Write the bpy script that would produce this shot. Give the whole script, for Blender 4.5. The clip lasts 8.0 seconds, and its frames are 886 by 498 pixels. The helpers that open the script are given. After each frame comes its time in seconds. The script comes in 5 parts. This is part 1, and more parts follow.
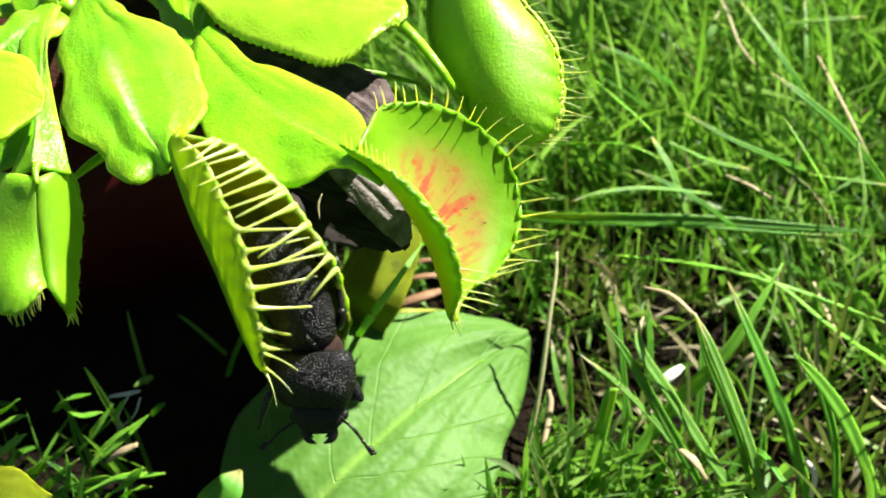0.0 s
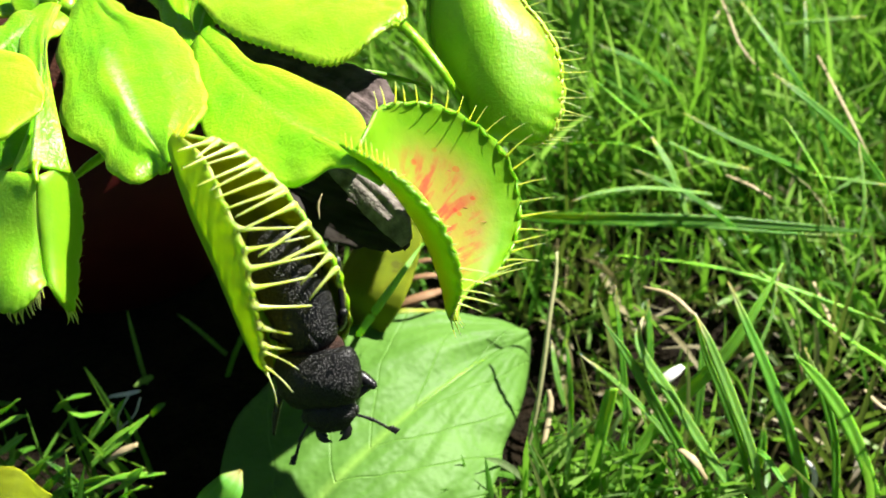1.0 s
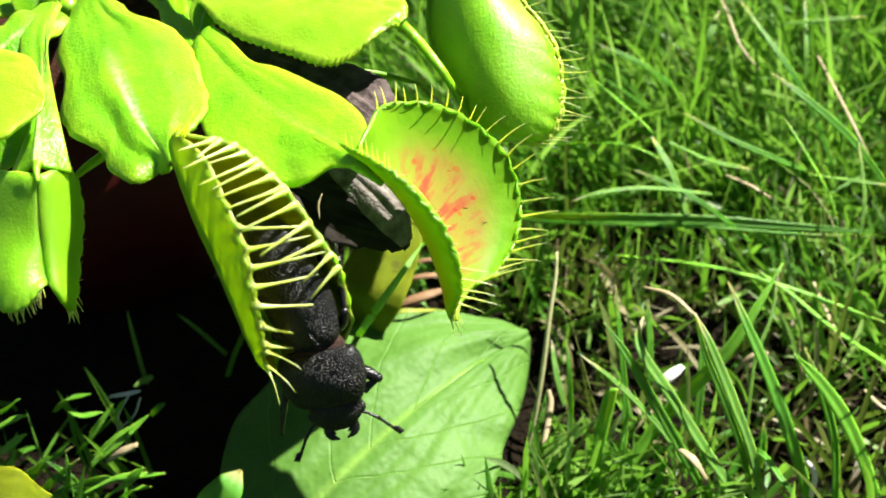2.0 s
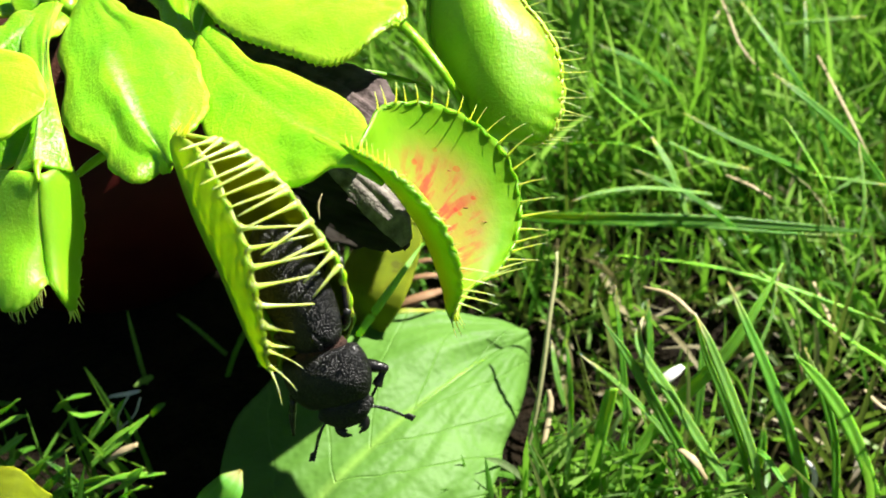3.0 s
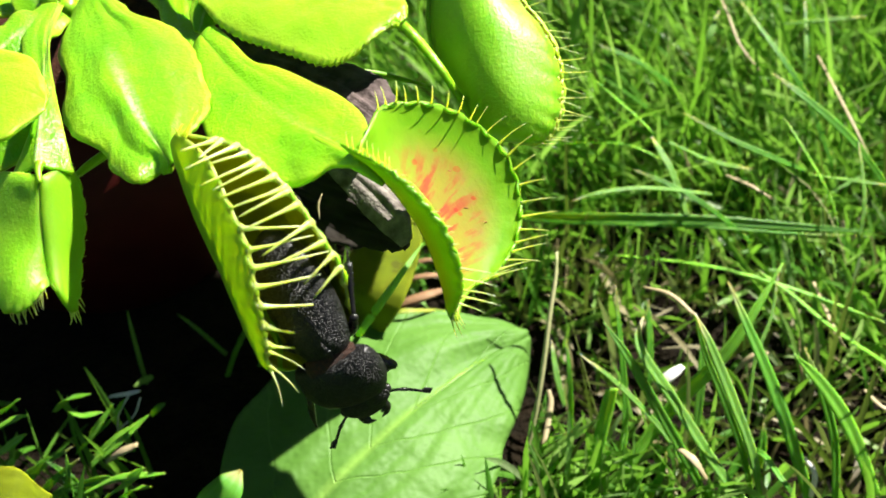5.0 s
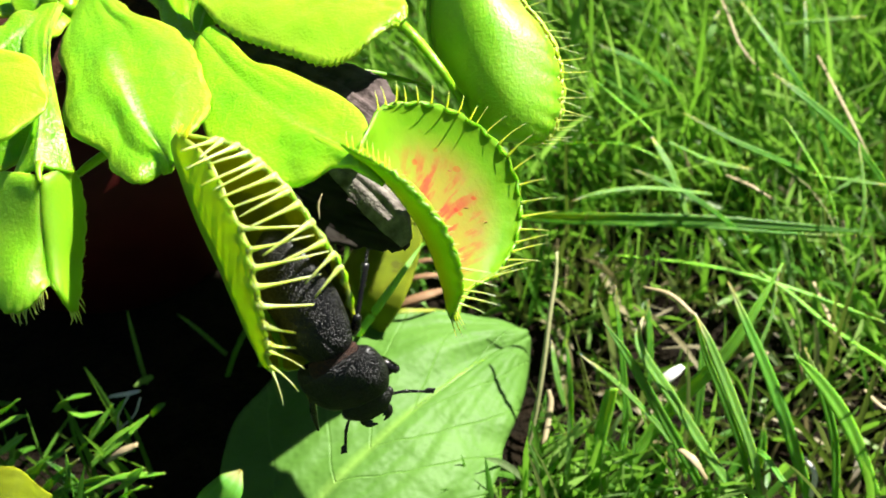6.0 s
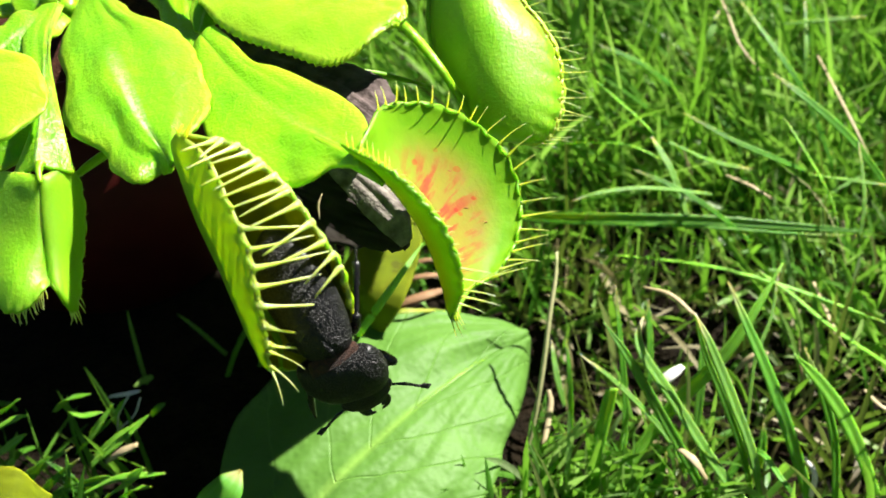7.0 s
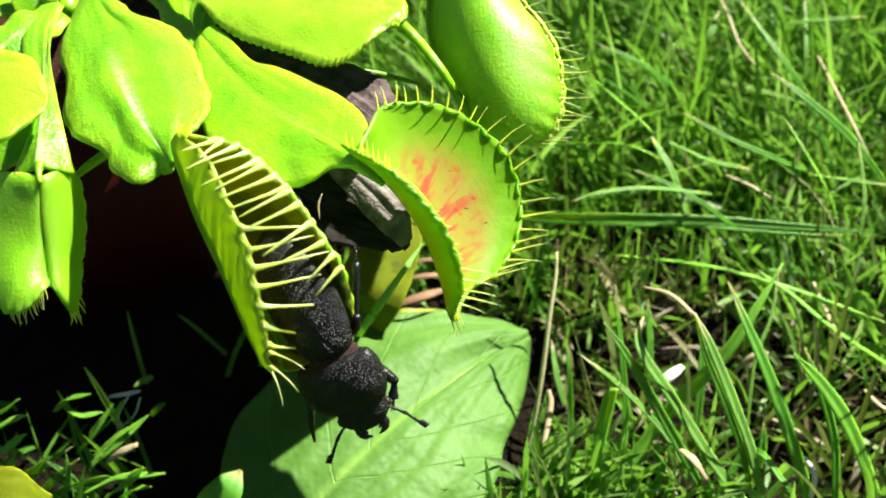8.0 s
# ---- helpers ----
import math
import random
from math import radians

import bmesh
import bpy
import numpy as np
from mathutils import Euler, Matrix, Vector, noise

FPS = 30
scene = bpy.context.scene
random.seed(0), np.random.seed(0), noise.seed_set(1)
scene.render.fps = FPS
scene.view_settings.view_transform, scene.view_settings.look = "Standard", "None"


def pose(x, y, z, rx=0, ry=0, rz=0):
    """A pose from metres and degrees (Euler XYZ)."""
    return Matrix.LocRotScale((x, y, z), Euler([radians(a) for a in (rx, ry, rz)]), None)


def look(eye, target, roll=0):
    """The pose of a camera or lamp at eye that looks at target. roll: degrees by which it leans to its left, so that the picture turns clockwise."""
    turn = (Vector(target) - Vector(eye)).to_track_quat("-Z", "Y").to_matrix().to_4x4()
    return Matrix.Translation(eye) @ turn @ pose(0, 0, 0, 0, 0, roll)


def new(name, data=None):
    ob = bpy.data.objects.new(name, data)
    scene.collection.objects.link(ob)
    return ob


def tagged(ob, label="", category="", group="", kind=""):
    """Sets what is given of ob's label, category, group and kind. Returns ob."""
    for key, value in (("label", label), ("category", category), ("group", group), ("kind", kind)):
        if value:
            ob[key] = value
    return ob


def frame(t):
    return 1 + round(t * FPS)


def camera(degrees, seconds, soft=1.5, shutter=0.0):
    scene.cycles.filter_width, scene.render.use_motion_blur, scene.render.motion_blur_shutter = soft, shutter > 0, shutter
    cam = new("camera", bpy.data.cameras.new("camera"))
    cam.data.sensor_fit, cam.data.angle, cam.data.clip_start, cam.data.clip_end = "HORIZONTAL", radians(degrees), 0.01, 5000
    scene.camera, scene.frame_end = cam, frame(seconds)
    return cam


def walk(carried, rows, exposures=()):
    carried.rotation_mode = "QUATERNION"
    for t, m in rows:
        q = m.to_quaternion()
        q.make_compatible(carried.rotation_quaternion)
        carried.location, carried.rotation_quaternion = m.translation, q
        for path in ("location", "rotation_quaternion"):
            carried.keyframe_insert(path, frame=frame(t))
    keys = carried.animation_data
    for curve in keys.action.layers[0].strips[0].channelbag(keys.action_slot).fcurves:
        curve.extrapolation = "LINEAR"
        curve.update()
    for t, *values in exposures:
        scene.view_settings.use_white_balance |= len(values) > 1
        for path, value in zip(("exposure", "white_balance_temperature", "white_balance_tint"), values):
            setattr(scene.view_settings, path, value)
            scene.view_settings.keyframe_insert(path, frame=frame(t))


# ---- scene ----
MM = 0.001
cam = camera(50, 8.0, soft=1.7)
cam.data.dof.use_dof = True
cam.data.dof.focus_distance = 0.15
cam.data.dof.aperture_fstop = 27.0
STAND = pose(0, 0, 0.19, 45, 0, 0)
walk(cam, [(0.0, STAND), (8.0, STAND)], exposures=[(0.0, 1.25), (8.0, 1.25)])

# ---- sky and sun ----
TO_SUN = Vector((0.477, 0.423, 0.77)).normalized()
world = bpy.data.worlds.new("sky")
scene.world = world
world.use_nodes = True
wn = world.node_tree.nodes
sky = wn.new("ShaderNodeTexSky")
sky.sky_type = "NISHITA"
sky.sun_disc = False
sky.sun_elevation = math.asin(TO_SUN.z)
sky.sun_rotation = math.atan2(TO_SUN.x, TO_SUN.y)
wn["Background"].inputs["Strength"].default_value = 0.022
world.node_tree.links.new(sky.outputs[0], wn["Background"].inputs["Color"])
sun = new("sun", bpy.data.lights.new("sun", "SUN"))
sun.data.energy = 6.0
sun.data.angle = radians(0.53)
sun.data.color = (1.0, 0.96, 0.89)
sun.matrix_world = look(TO_SUN, (0, 0, 0))

# ---- materials ----
def nodes_of(name):
    m = bpy.data.materials.new(name)
    m.use_nodes = True
    t = m.node_tree
    return m, t, t.nodes["Principled BSDF"], t.nodes["Material Output"]


def add(t, kind, **values):
    n = t.nodes.new(kind)
    for k, v in values.items():
        n.inputs[k.replace("_", " ")].default_value = v
    return n


def coords(t, scale):
    c = t.nodes.new("ShaderNodeTexCoord")
    mp = t.nodes.new("ShaderNodeMapping")
    mp.inputs["Scale"].default_value = scale
    t.links.new(c.outputs["Object"], mp.inputs["Vector"])
    return mp.outputs[0]


def noise_tex(t, scale, detail=3.0, rough=0.55, stretch=(1, 1, 1)):
    n = add(t, "ShaderNodeTexNoise", Scale=scale, Detail=detail, Roughness=rough)
    t.links.new(coords(t, stretch), n.inputs["Vector"])
    return n.outputs["Fac"]


def ramp(t, fac, stops):
    r = t.nodes.new("ShaderNodeValToRGB")
    e = r.color_ramp.elements
    while len(e) < len(stops):
        e.new(0.5)
    for el, (p, c) in zip(e, stops):
        el.position = p
        el.color = (*c, 1)
    t.links.new(fac, r.inputs[0])
    return r.outputs[0]


def mixed(t, fac, a, b, mode="MIX"):
    n = t.nodes.new("ShaderNodeMix")
    n.data_type = "RGBA"
    n.blend_type = mode
    for sock, v in ((n.inputs[0], fac), (n.inputs[6], a), (n.inputs[7], b)):
        if isinstance(v, bpy.types.NodeSocket):
            t.links.new(v, sock)
        elif isinstance(v, tuple):
            sock.default_value = (*v, 1)
        else:
            sock.default_value = v
    return n.outputs[2]


def maths(t, op, a, b=0.0, clamp=False):
    n = t.nodes.new("ShaderNodeMath")
    n.operation = op
    n.use_clamp = clamp
    for sock, v in ((n.inputs[0], a), (n.inputs[1], b)):
        if isinstance(v, bpy.types.NodeSocket):
            t.links.new(v, sock)
        else:
            sock.default_value = v
    return n.outputs[0]


def attr(t, name):
    n = t.nodes.new("ShaderNodeAttribute")
    n.attribute_name = name
    return n.outputs["Fac"]


def bump(t, bsdf, height, strength, distance):
    b = add(t, "ShaderNodeBump", Strength=strength, Distance=distance)
    t.links.new(height, b.inputs["Height"])
    t.links.new(b.outputs[0], bsdf.inputs["Normal"])
    return b.outputs[0]


def thin(t, bsdf, out, colour, share, normal=None):
    """Lets light through the leaf's flesh."""
    tr = t.nodes.new("ShaderNodeBsdfTranslucent")
    t.links.new(colour, tr.inputs["Color"])
    if normal:
        t.links.new(normal, tr.inputs["Normal"])
    mx = t.nodes.new("ShaderNodeMixShader")
    mx.inputs[0].default_value = share
    t.links.new(bsdf.outputs[0], mx.inputs[1])
    t.links.new(tr.outputs[0], mx.inputs[2])
    t.links.new(mx.outputs[0], out.inputs["Surface"])


def flesh(bsdf, reach):
    """Light spreads inside, in metres."""
    bsdf.inputs["Subsurface Weight"].default_value = 1.0
    bsdf.inputs["Subsurface Radius"].default_value = (1.0, 1.0, 0.25)
    bsdf.inputs["Subsurface Scale"].default_value = reach


def leaf_material(name, dark, light, share=0.35, rough=0.35, grain=420.0, rib=None, relief=0.5, spots=None, edge=(0.40, 0.52, 0.03), gloss=0.45):
    """Fleshy leaf: blotches, fine grain along the leaf, a paler rib with its speckled sheen painted on down the middle.
    """
    m, t, b, out = nodes_of(name)
    col = ramp(t, noise_tex(t, 90, 4), [(0.3, dark), (0.7, light)])
    fine = noise_tex(t, grain, 3, 0.6, (1.0, 0.45, 0.45))
    col = mixed(t, maths(t, "MULTIPLY", fine, 0.18), col, light)
    across = attr(t, "across")
    # paler margin, with sun glowing through the thin edge put into its colour
    margin = maths(t, "MULTIPLY", maths(t, "SUBTRACT", maths(t, "ADD", across, maths(t, "MULTIPLY", noise_tex(t, 70, 3), 0.3)), 0.82), 2.6, True)
    col = mixed(t, maths(t, "MULTIPLY", margin, 0.5), col, edge)
    if rib:
        line = maths(t, "MULTIPLY", maths(t, "SUBTRACT", 1.0, maths(t, "MULTIPLY", across, 7.0), True), maths(t, "MULTIPLY", maths(t, "SUBTRACT", attr(t, "along"), 0.38), 3.0, True))
        # pale specks: the glossy sheen along the rib, put into the colour
        glint = maths(t, "GREATER_THAN", noise_tex(t, 900, 2), 0.5)
        col = mixed(t, maths(t, "MULTIPLY", line, maths(t, "ADD", maths(t, "MULTIPLY", glint, 0.5), 0.4)), col, rib)
    if spots:
        s = maths(t, "GREATER_THAN", noise_tex(t, 260, 2), 0.72)
        col = mixed(t, maths(t, "MULTIPLY", s, 0.5), col, spots)
    t.links.new(col, b.inputs["Base Color"])
    b.inputs["Roughness"].default_value = rough
    b.inputs["Specular IOR Level"].default_value = gloss
    bump(t, b, maths(t, "ADD", maths(t, "ADD", fine, maths(t, "MULTIPLY", noise_tex(t, 240, 4, 0.6), 0.8)), maths(t, "MULTIPLY", noise_tex(t, 1900, 2), 0.5)), relief, 0.0004)
    flesh(b, share * 0.0045)
    return m


def plain_material(name, dark, light, rough=0.5, scale=200.0, relief=0.3, depth=0.0005, metal=0.0, gloss=0.5):
    m, t, b, out = nodes_of(name)
    n = noise_tex(t, scale, 4)
    t.links.new(ramp(t, n, [(0.3, dark), (0.7, light)]), b.inputs["Base Color"])
    b.inputs["Roughness"].default_value = rough
    b.inputs["Metallic"].default_value = metal
    b.inputs["Specular IOR Level"].default_value = gloss
    bump(t, b, noise_tex(t, scale * 4, 3), relief, depth)
    return m


def grass_material(name, stops, share=0.3, rough=0.38, tip=None, fleshy=False):
    """Each blade has its own tint; fine lengthwise veins."""
    m, t, b, out = nodes_of(name)
    g = t.nodes.new("ShaderNodeNewGeometry")
    col = ramp(t, g.outputs["Random Per Island"], stops)
    across = attr(t, "across")
    veins = maths(t, "SINE", maths(t, "MULTIPLY", across, 24.0))
    col = mixed(t, maths(t, "ADD", maths(t, "MULTIPLY", veins, 0.03), 0.03), col, (0.35, 0.42, 0.18))
    blotch = noise_tex(t, 130, 3)
    col = mixed(t, maths(t, "MULTIPLY", blotch, 0.5), col, (0.02, 0.05, 0.01))
    if tip:
        end = maths(t, "MULTIPLY", maths(t, "SUBTRACT", attr(t, "along"), 0.8), 5.0, True)
        col = mixed(t, end, col, tip)
    t.links.new(col, b.inputs["Base Color"])
    b.inputs["Roughness"].default_value = rough
    b.inputs["Specular IOR Level"].default_value = 0.28 if fleshy else 0.5
    if fleshy:
        flesh(b, 0.0008)
        return m
    nrm = bump(t, b, veins, 0.25, 0.0003)
    thin(t, b, out, mixed(t, 0.5, col, (0.25, 0.5, 0.03)), share, nrm)
    return m


PETIOLE = leaf_material("petiole_flesh", (0.10, 0.34, 0.003), (0.21, 0.49, 0.006), 0.36, 0.37, rib=(0.62, 0.72, 0.38), relief=0.85)
PETIOLE_PLAIN = leaf_material("ribless_petiole_flesh", (0.12, 0.37, 0.003), (0.23, 0.51, 0.006), 0.36, 0.33, rib=(0.36, 0.60, 0.06), relief=0.85)
PETIOLE_PALE = leaf_material("pale_petiole_flesh", (0.19, 0.44, 0.006), (0.30, 0.54, 0.015), 0.36, 0.36)
LOBE_OUT = leaf_material("trap_outside", (0.17, 0.40, 0.004), (0.21, 0.46, 0.006), 0.6, 0.5, relief=0.2)
LOBE_PALE = leaf_material("pale_trap_outside", (0.18, 0.60, 0.003), (0.25, 0.66, 0.02), 0.9, 0.47, relief=0.4)
LOBE_DEEP = leaf_material("deep_trap_outside", (0.19, 0.38, 0.003), (0.26, 0.48, 0.006), 0.7, 0.5, relief=0.2)
LIP_GREEN = leaf_material("green_trap_lip", (0.12, 0.36, 0.005), (0.20, 0.47, 0.012), 0.4, 0.3, relief=0.3)
LIP = leaf_material("trap_lip", (0.34, 0.58, 0.03), (0.46, 0.68, 0.08), 0.7, 0.4, relief=0.05)
CILIA = leaf_material("bristle_flesh", (0.40, 0.60, 0.07), (0.54, 0.70, 0.19), 0.4, 0.3, relief=0.05)


def inside_material(name="trap_inside", reddish=1.0, dark=(0.14, 0.34, 0.004), light=(0.20, 0.41, 0.010), reach=0.0005):
    m, t, b, out = nodes_of(name)
    r = attr(t, "out")
    s = attr(t, "along")
    green = ramp(t, noise_tex(t, 110, 4), [(0.3, dark), (0.7, light)])
    flush = ramp(t, r, [(0.0, (1, 1, 1)), (0.4, (0.85,) * 3), (0.72, (0, 0, 0))])
    middle = ramp(t, s, [(0.12, (0, 0, 0)), (0.3, (1, 1, 1)), (0.6, (1, 1, 1)), (0.8, (0, 0, 0))])
    lines = t.nodes.new("ShaderNodeCombineXYZ")
    t.links.new(maths(t, "MULTIPLY", s, 26.0), lines.inputs[0])
    t.links.new(maths(t, "MULTIPLY", r, 2.6), lines.inputs[1])
    rays = add(t, "ShaderNodeTexNoise", Scale=1.0, Detail=3.0, Roughness=0.55)
    t.links.new(lines.outputs[0], rays.inputs["Vector"])
    streak = rays.outputs["Fac"]
    f = mixed(t, 1.0, flush, middle, "MULTIPLY")
    f = mixed(t, 1.0, f, ramp(t, streak, [(0.3, (0.6,) * 3), (0.66, (1, 1, 1))]), "MULTIPLY")
    col = mixed(t, maths(t, "MULTIPLY", f, 0.9 * reddish), green, (0.34, 0.16, 0.045))
    near = mixed(t, 1.0, ramp(t, r, [(0.1, (1, 1, 1)), (0.3, (0.8,) * 3), (0.5, (0, 0, 0))]), ramp(t, streak, [(0.47, (0, 0, 0)), (0.58, (1, 1, 1))]), "MULTIPLY")
    near = mixed(t, 1.0, near, middle, "MULTIPLY")
    col = mixed(t, maths(t, "MULTIPLY", near, 0.75 * reddish), col, (0.36, 0.035, 0.025))
    dots = add(t, "ShaderNodeTexVoronoi", Scale=330.0)
    t.links.new(coords(t, (0.5, 1, 1)), dots.inputs["Vector"])
    d = maths(t, "LESS_THAN", dots.outputs["Distance"], 0.17)
    col = mixed(t, maths(t, "MULTIPLY", d, maths(t, "MULTIPLY", f, 0.7 * reddish)), col, (0.42, 0.02, 0.015))
    t.links.new(col, b.inputs["Base Color"])
    b.inputs["Roughness"].default_value = 0.5
    b.inputs["Specular IOR Level"].default_value = 0.2
    bump(t, b, noise_tex(t, 700, 3), 0.2, 0.0004)
    flesh(b, reach)
    return m


TRIGGER = plain_material("trigger_hair", (0.22, 0.02, 0.012), (0.34, 0.04, 0.02), 0.5)


def ruddy_material():
    """Outside of the open trap: the red inside shows through its middle, the lip stays green."""
    m, t, b, out = nodes_of("ruddy_trap_outside")
    r, s = attr(t, "out"), attr(t, "along")
    blot = maths(t, "MULTIPLY", maths(t, "SUBTRACT", noise_tex(t, 150, 4), 0.5), 0.5)
    col = ramp(t, maths(t, "ADD", r, blot), [(0.0, (0.24, 0.32, 0.004)), (0.3, (0.21, 0.21, 0.005)), (0.62, (0.18, 0.24, 0.005)), (0.9, (0.13, 0.31, 0.004))])
    ends = ramp(t, s, [(0.04, (1, 1, 1)), (0.22, (0, 0, 0)), (0.8, (0, 0, 0)), (0.97, (1, 1, 1))])
    col = mixed(t, ends, col, (0.12, 0.27, 0.003))
    t.links.new(col, b.inputs["Base Color"])
    b.inputs["Roughness"].default_value = 0.4
    bump(t, b, noise_tex(t, 420, 3), 0.25, 0.0004)
    flesh(b, 0.002)
    return m


LOBE_RUDDY = ruddy_material()
LOBE_IN = inside_material()
LOBE_IN_PLAIN = inside_material("trap_inside_olive", 0.0, (0.20, 0.23, 0.005), (0.28, 0.30, 0.007), 0.0015)
OLD_EDGE_LIT = plain_material("sunlit_leaf_edge", (0.10, 0.085, 0.07), (0.30, 0.27, 0.23), 0.8, 420, 0.7, 0.0005, 0, 0.2)
OLD_BROWN = plain_material("dry_brown_leaf", (0.05, 0.037, 0.033), (0.16, 0.12, 0.11), 0.8, 300, 0.6, 0.0005, 0, 0.2)
OLD_LEAF_SHADED = plain_material("withered_leaf", (0.008, 0.006, 0.004), (0.035, 0.028, 0.022), 0.7, 160, 0.5, 0.0004, 0, 0.2)
POT = plain_material("red_plastic", (0.04, 0.0016, 0.001), (0.065, 0.0035, 0.002), 0.6, 60, 0.08, gloss=0.2)
SOIL = plain_material("peat", (0.012, 0.005, 0.003), (0.09, 0.035, 0.02), 0.95, 500, 0.9, 0.002, 0, 0.1)


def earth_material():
    """Dark thatchy earth by the pot, its near-black tone standing for the blades' shade; farther out the sward closes
    over it.
    """
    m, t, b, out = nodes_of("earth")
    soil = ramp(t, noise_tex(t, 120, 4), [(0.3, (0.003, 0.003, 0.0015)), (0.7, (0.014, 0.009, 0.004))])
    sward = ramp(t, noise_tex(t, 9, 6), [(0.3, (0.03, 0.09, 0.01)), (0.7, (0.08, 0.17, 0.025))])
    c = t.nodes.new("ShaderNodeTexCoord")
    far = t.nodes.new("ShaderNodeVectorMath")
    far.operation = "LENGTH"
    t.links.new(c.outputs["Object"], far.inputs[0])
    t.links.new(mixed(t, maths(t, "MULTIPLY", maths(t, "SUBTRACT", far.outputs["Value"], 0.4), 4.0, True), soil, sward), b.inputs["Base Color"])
    b.inputs["Roughness"].default_value = 0.95
    b.inputs["Specular IOR Level"].default_value = 0.1
    bump(t, b, noise_tex(t, 480, 3), 0.9, 0.003)
    return m


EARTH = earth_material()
STRAW_BROWN = plain_material("brown_straw", (0.16, 0.08, 0.03), (0.30, 0.17, 0.08), 0.7, 180, 0.4)
STRAW = plain_material("straw", (0.30, 0.23, 0.11), (0.48, 0.40, 0.23), 0.6, 180, 0.4)
DRY_WHITE = plain_material("bleached_straw", (0.50, 0.50, 0.44), (0.72, 0.72, 0.66), 0.6, 180, 0.4)
STEM = plain_material("greenish_straw", (0.26, 0.30, 0.10), (0.46, 0.44, 0.22), 0.6, 90, 0.4)
GRASS = grass_material("grass", [(0.0, (0.06, 0.22, 0.014)), (0.35, (0.11, 0.37, 0.024)), (0.7, (0.2, 0.50, 0.05)), (1.0, (0.36, 0.58, 0.14))], 0.5, 0.36)
# lighter copy of the lawn grass: sunlight put into its colour
GRASS_BRIGHT = grass_material("sun_lightened_grass", [(0.0, (0.12, 0.38, 0.03)), (0.6, (0.2, 0.48, 0.07)), (1.0, (0.42, 0.54, 0.26))], 0.5, 0.36)
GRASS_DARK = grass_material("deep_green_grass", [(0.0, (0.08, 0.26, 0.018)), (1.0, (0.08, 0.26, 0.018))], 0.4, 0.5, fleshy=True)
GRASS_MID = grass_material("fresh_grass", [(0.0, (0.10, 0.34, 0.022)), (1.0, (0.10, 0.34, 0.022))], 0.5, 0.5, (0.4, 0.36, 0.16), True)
# lighter copy of the fresh grass: full sun put into the blades' colour
GRASS_LIT = grass_material("sunlit_blade_green", [(0.0, (0.16, 0.43, 0.03)), (1.0, (0.16, 0.43, 0.03))], 0.5, 0.5, None, True)
GRASS_YELLOW = grass_material("yellow_grass", [(0.0, (0.36, 0.40, 0.05)), (1.0, (0.36, 0.40, 0.05))], 0.5, 0.5, None, True)
GRASS_PALE = grass_material("pale_grass", [(0.0, (0.14, 0.33, 0.05)), (1.0, (0.14, 0.33, 0.05))], 0.45, 0.6, (0.6, 0.5, 0.3), True)
GRASS_DRY = grass_material("dry_grass", [(0.0, (0.09, 0.06, 0.022)), (0.5, (0.21, 0.16, 0.065)), (1.0, (0.50, 0.43, 0.25))], 0.25, 0.5)


def dock_material():
    m, t, b, out = nodes_of("dock_leaf_flesh")
    across, along = attr(t, "across"), attr(t, "along")
    col = ramp(t, noise_tex(t, 60, 5), [(0.3, (0.09, 0.215, 0.028)), (0.7, (0.135, 0.285, 0.05))])
    cells = add(t, "ShaderNodeTexVoronoi", Scale=130.0)
    cells.feature = "DISTANCE_TO_EDGE"
    t.links.new(coords(t, (1, 1, 0.3)), cells.inputs["Vector"])
    net = maths(t, "SUBTRACT", 1.0, maths(t, "MULTIPLY", cells.outputs["Distance"], 9.0), True)
    wob = maths(t, "MULTIPLY", noise_tex(t, 40, 2), 0.12)
    side = maths(t, "ADD", maths(t, "SUBTRACT", along, maths(t, "MULTIPLY", across, 0.2)), wob)
    wave = maths(t, "ABSOLUTE", maths(t, "SINE", maths(t, "MULTIPLY", side, 19.0)))
    vein = maths(t, "SUBTRACT", 1.0, maths(t, "MULTIPLY", wave, 9.0), True)
    rib = maths(t, "SUBTRACT", 1.0, maths(t, "MULTIPLY", across, 16.0), True)
    col = mixed(t, maths(t, "MULTIPLY", net, 0.12), col, (0.10, 0.22, 0.05))
    col = mixed(t, maths(t, "MULTIPLY", vein, 0.5), col, (0.16, 0.34, 0.055))
    col = mixed(t, rib, col, (0.22, 0.40, 0.07))
    t.links.new(col, b.inputs["Base Color"])
    b.inputs["Roughness"].default_value = 0.55
    b.inputs["Specular IOR Level"].default_value = 0.25
    h = maths(t, "ADD", maths(t, "MULTIPLY", maths(t, "ADD", vein, maths(t, "MULTIPLY", net, 0.2)), -0.12), maths(t, "ADD", maths(t, "MULTIPLY", noise_tex(t, 95, 3), 1.2), maths(t, "MULTIPLY", noise_tex(t, 240, 2), 0.25)))
    nrm = bump(t, b, h, 0.7, 0.0017)
    thin(t, b, out, mixed(t, 0.5, col, (0.2, 0.5, 0.03)), 0.25, nrm)
    return m


DOCK = dock_material()
DOCK_RIB = leaf_material("dock_midrib", (0.13, 0.27, 0.03), (0.19, 0.35, 0.05), 0.3, 0.5, relief=0.2, edge=(0.16, 0.3, 0.04))
YELLOWING = leaf_material("yellowing_leaf", (0.075, 0.11, 0.002), (0.13, 0.16, 0.004), 0.3, 0.8, relief=0.15, gloss=0.1, spots=(0.06, 0.05, 0.01), edge=(0.13, 0.15, 0.005))


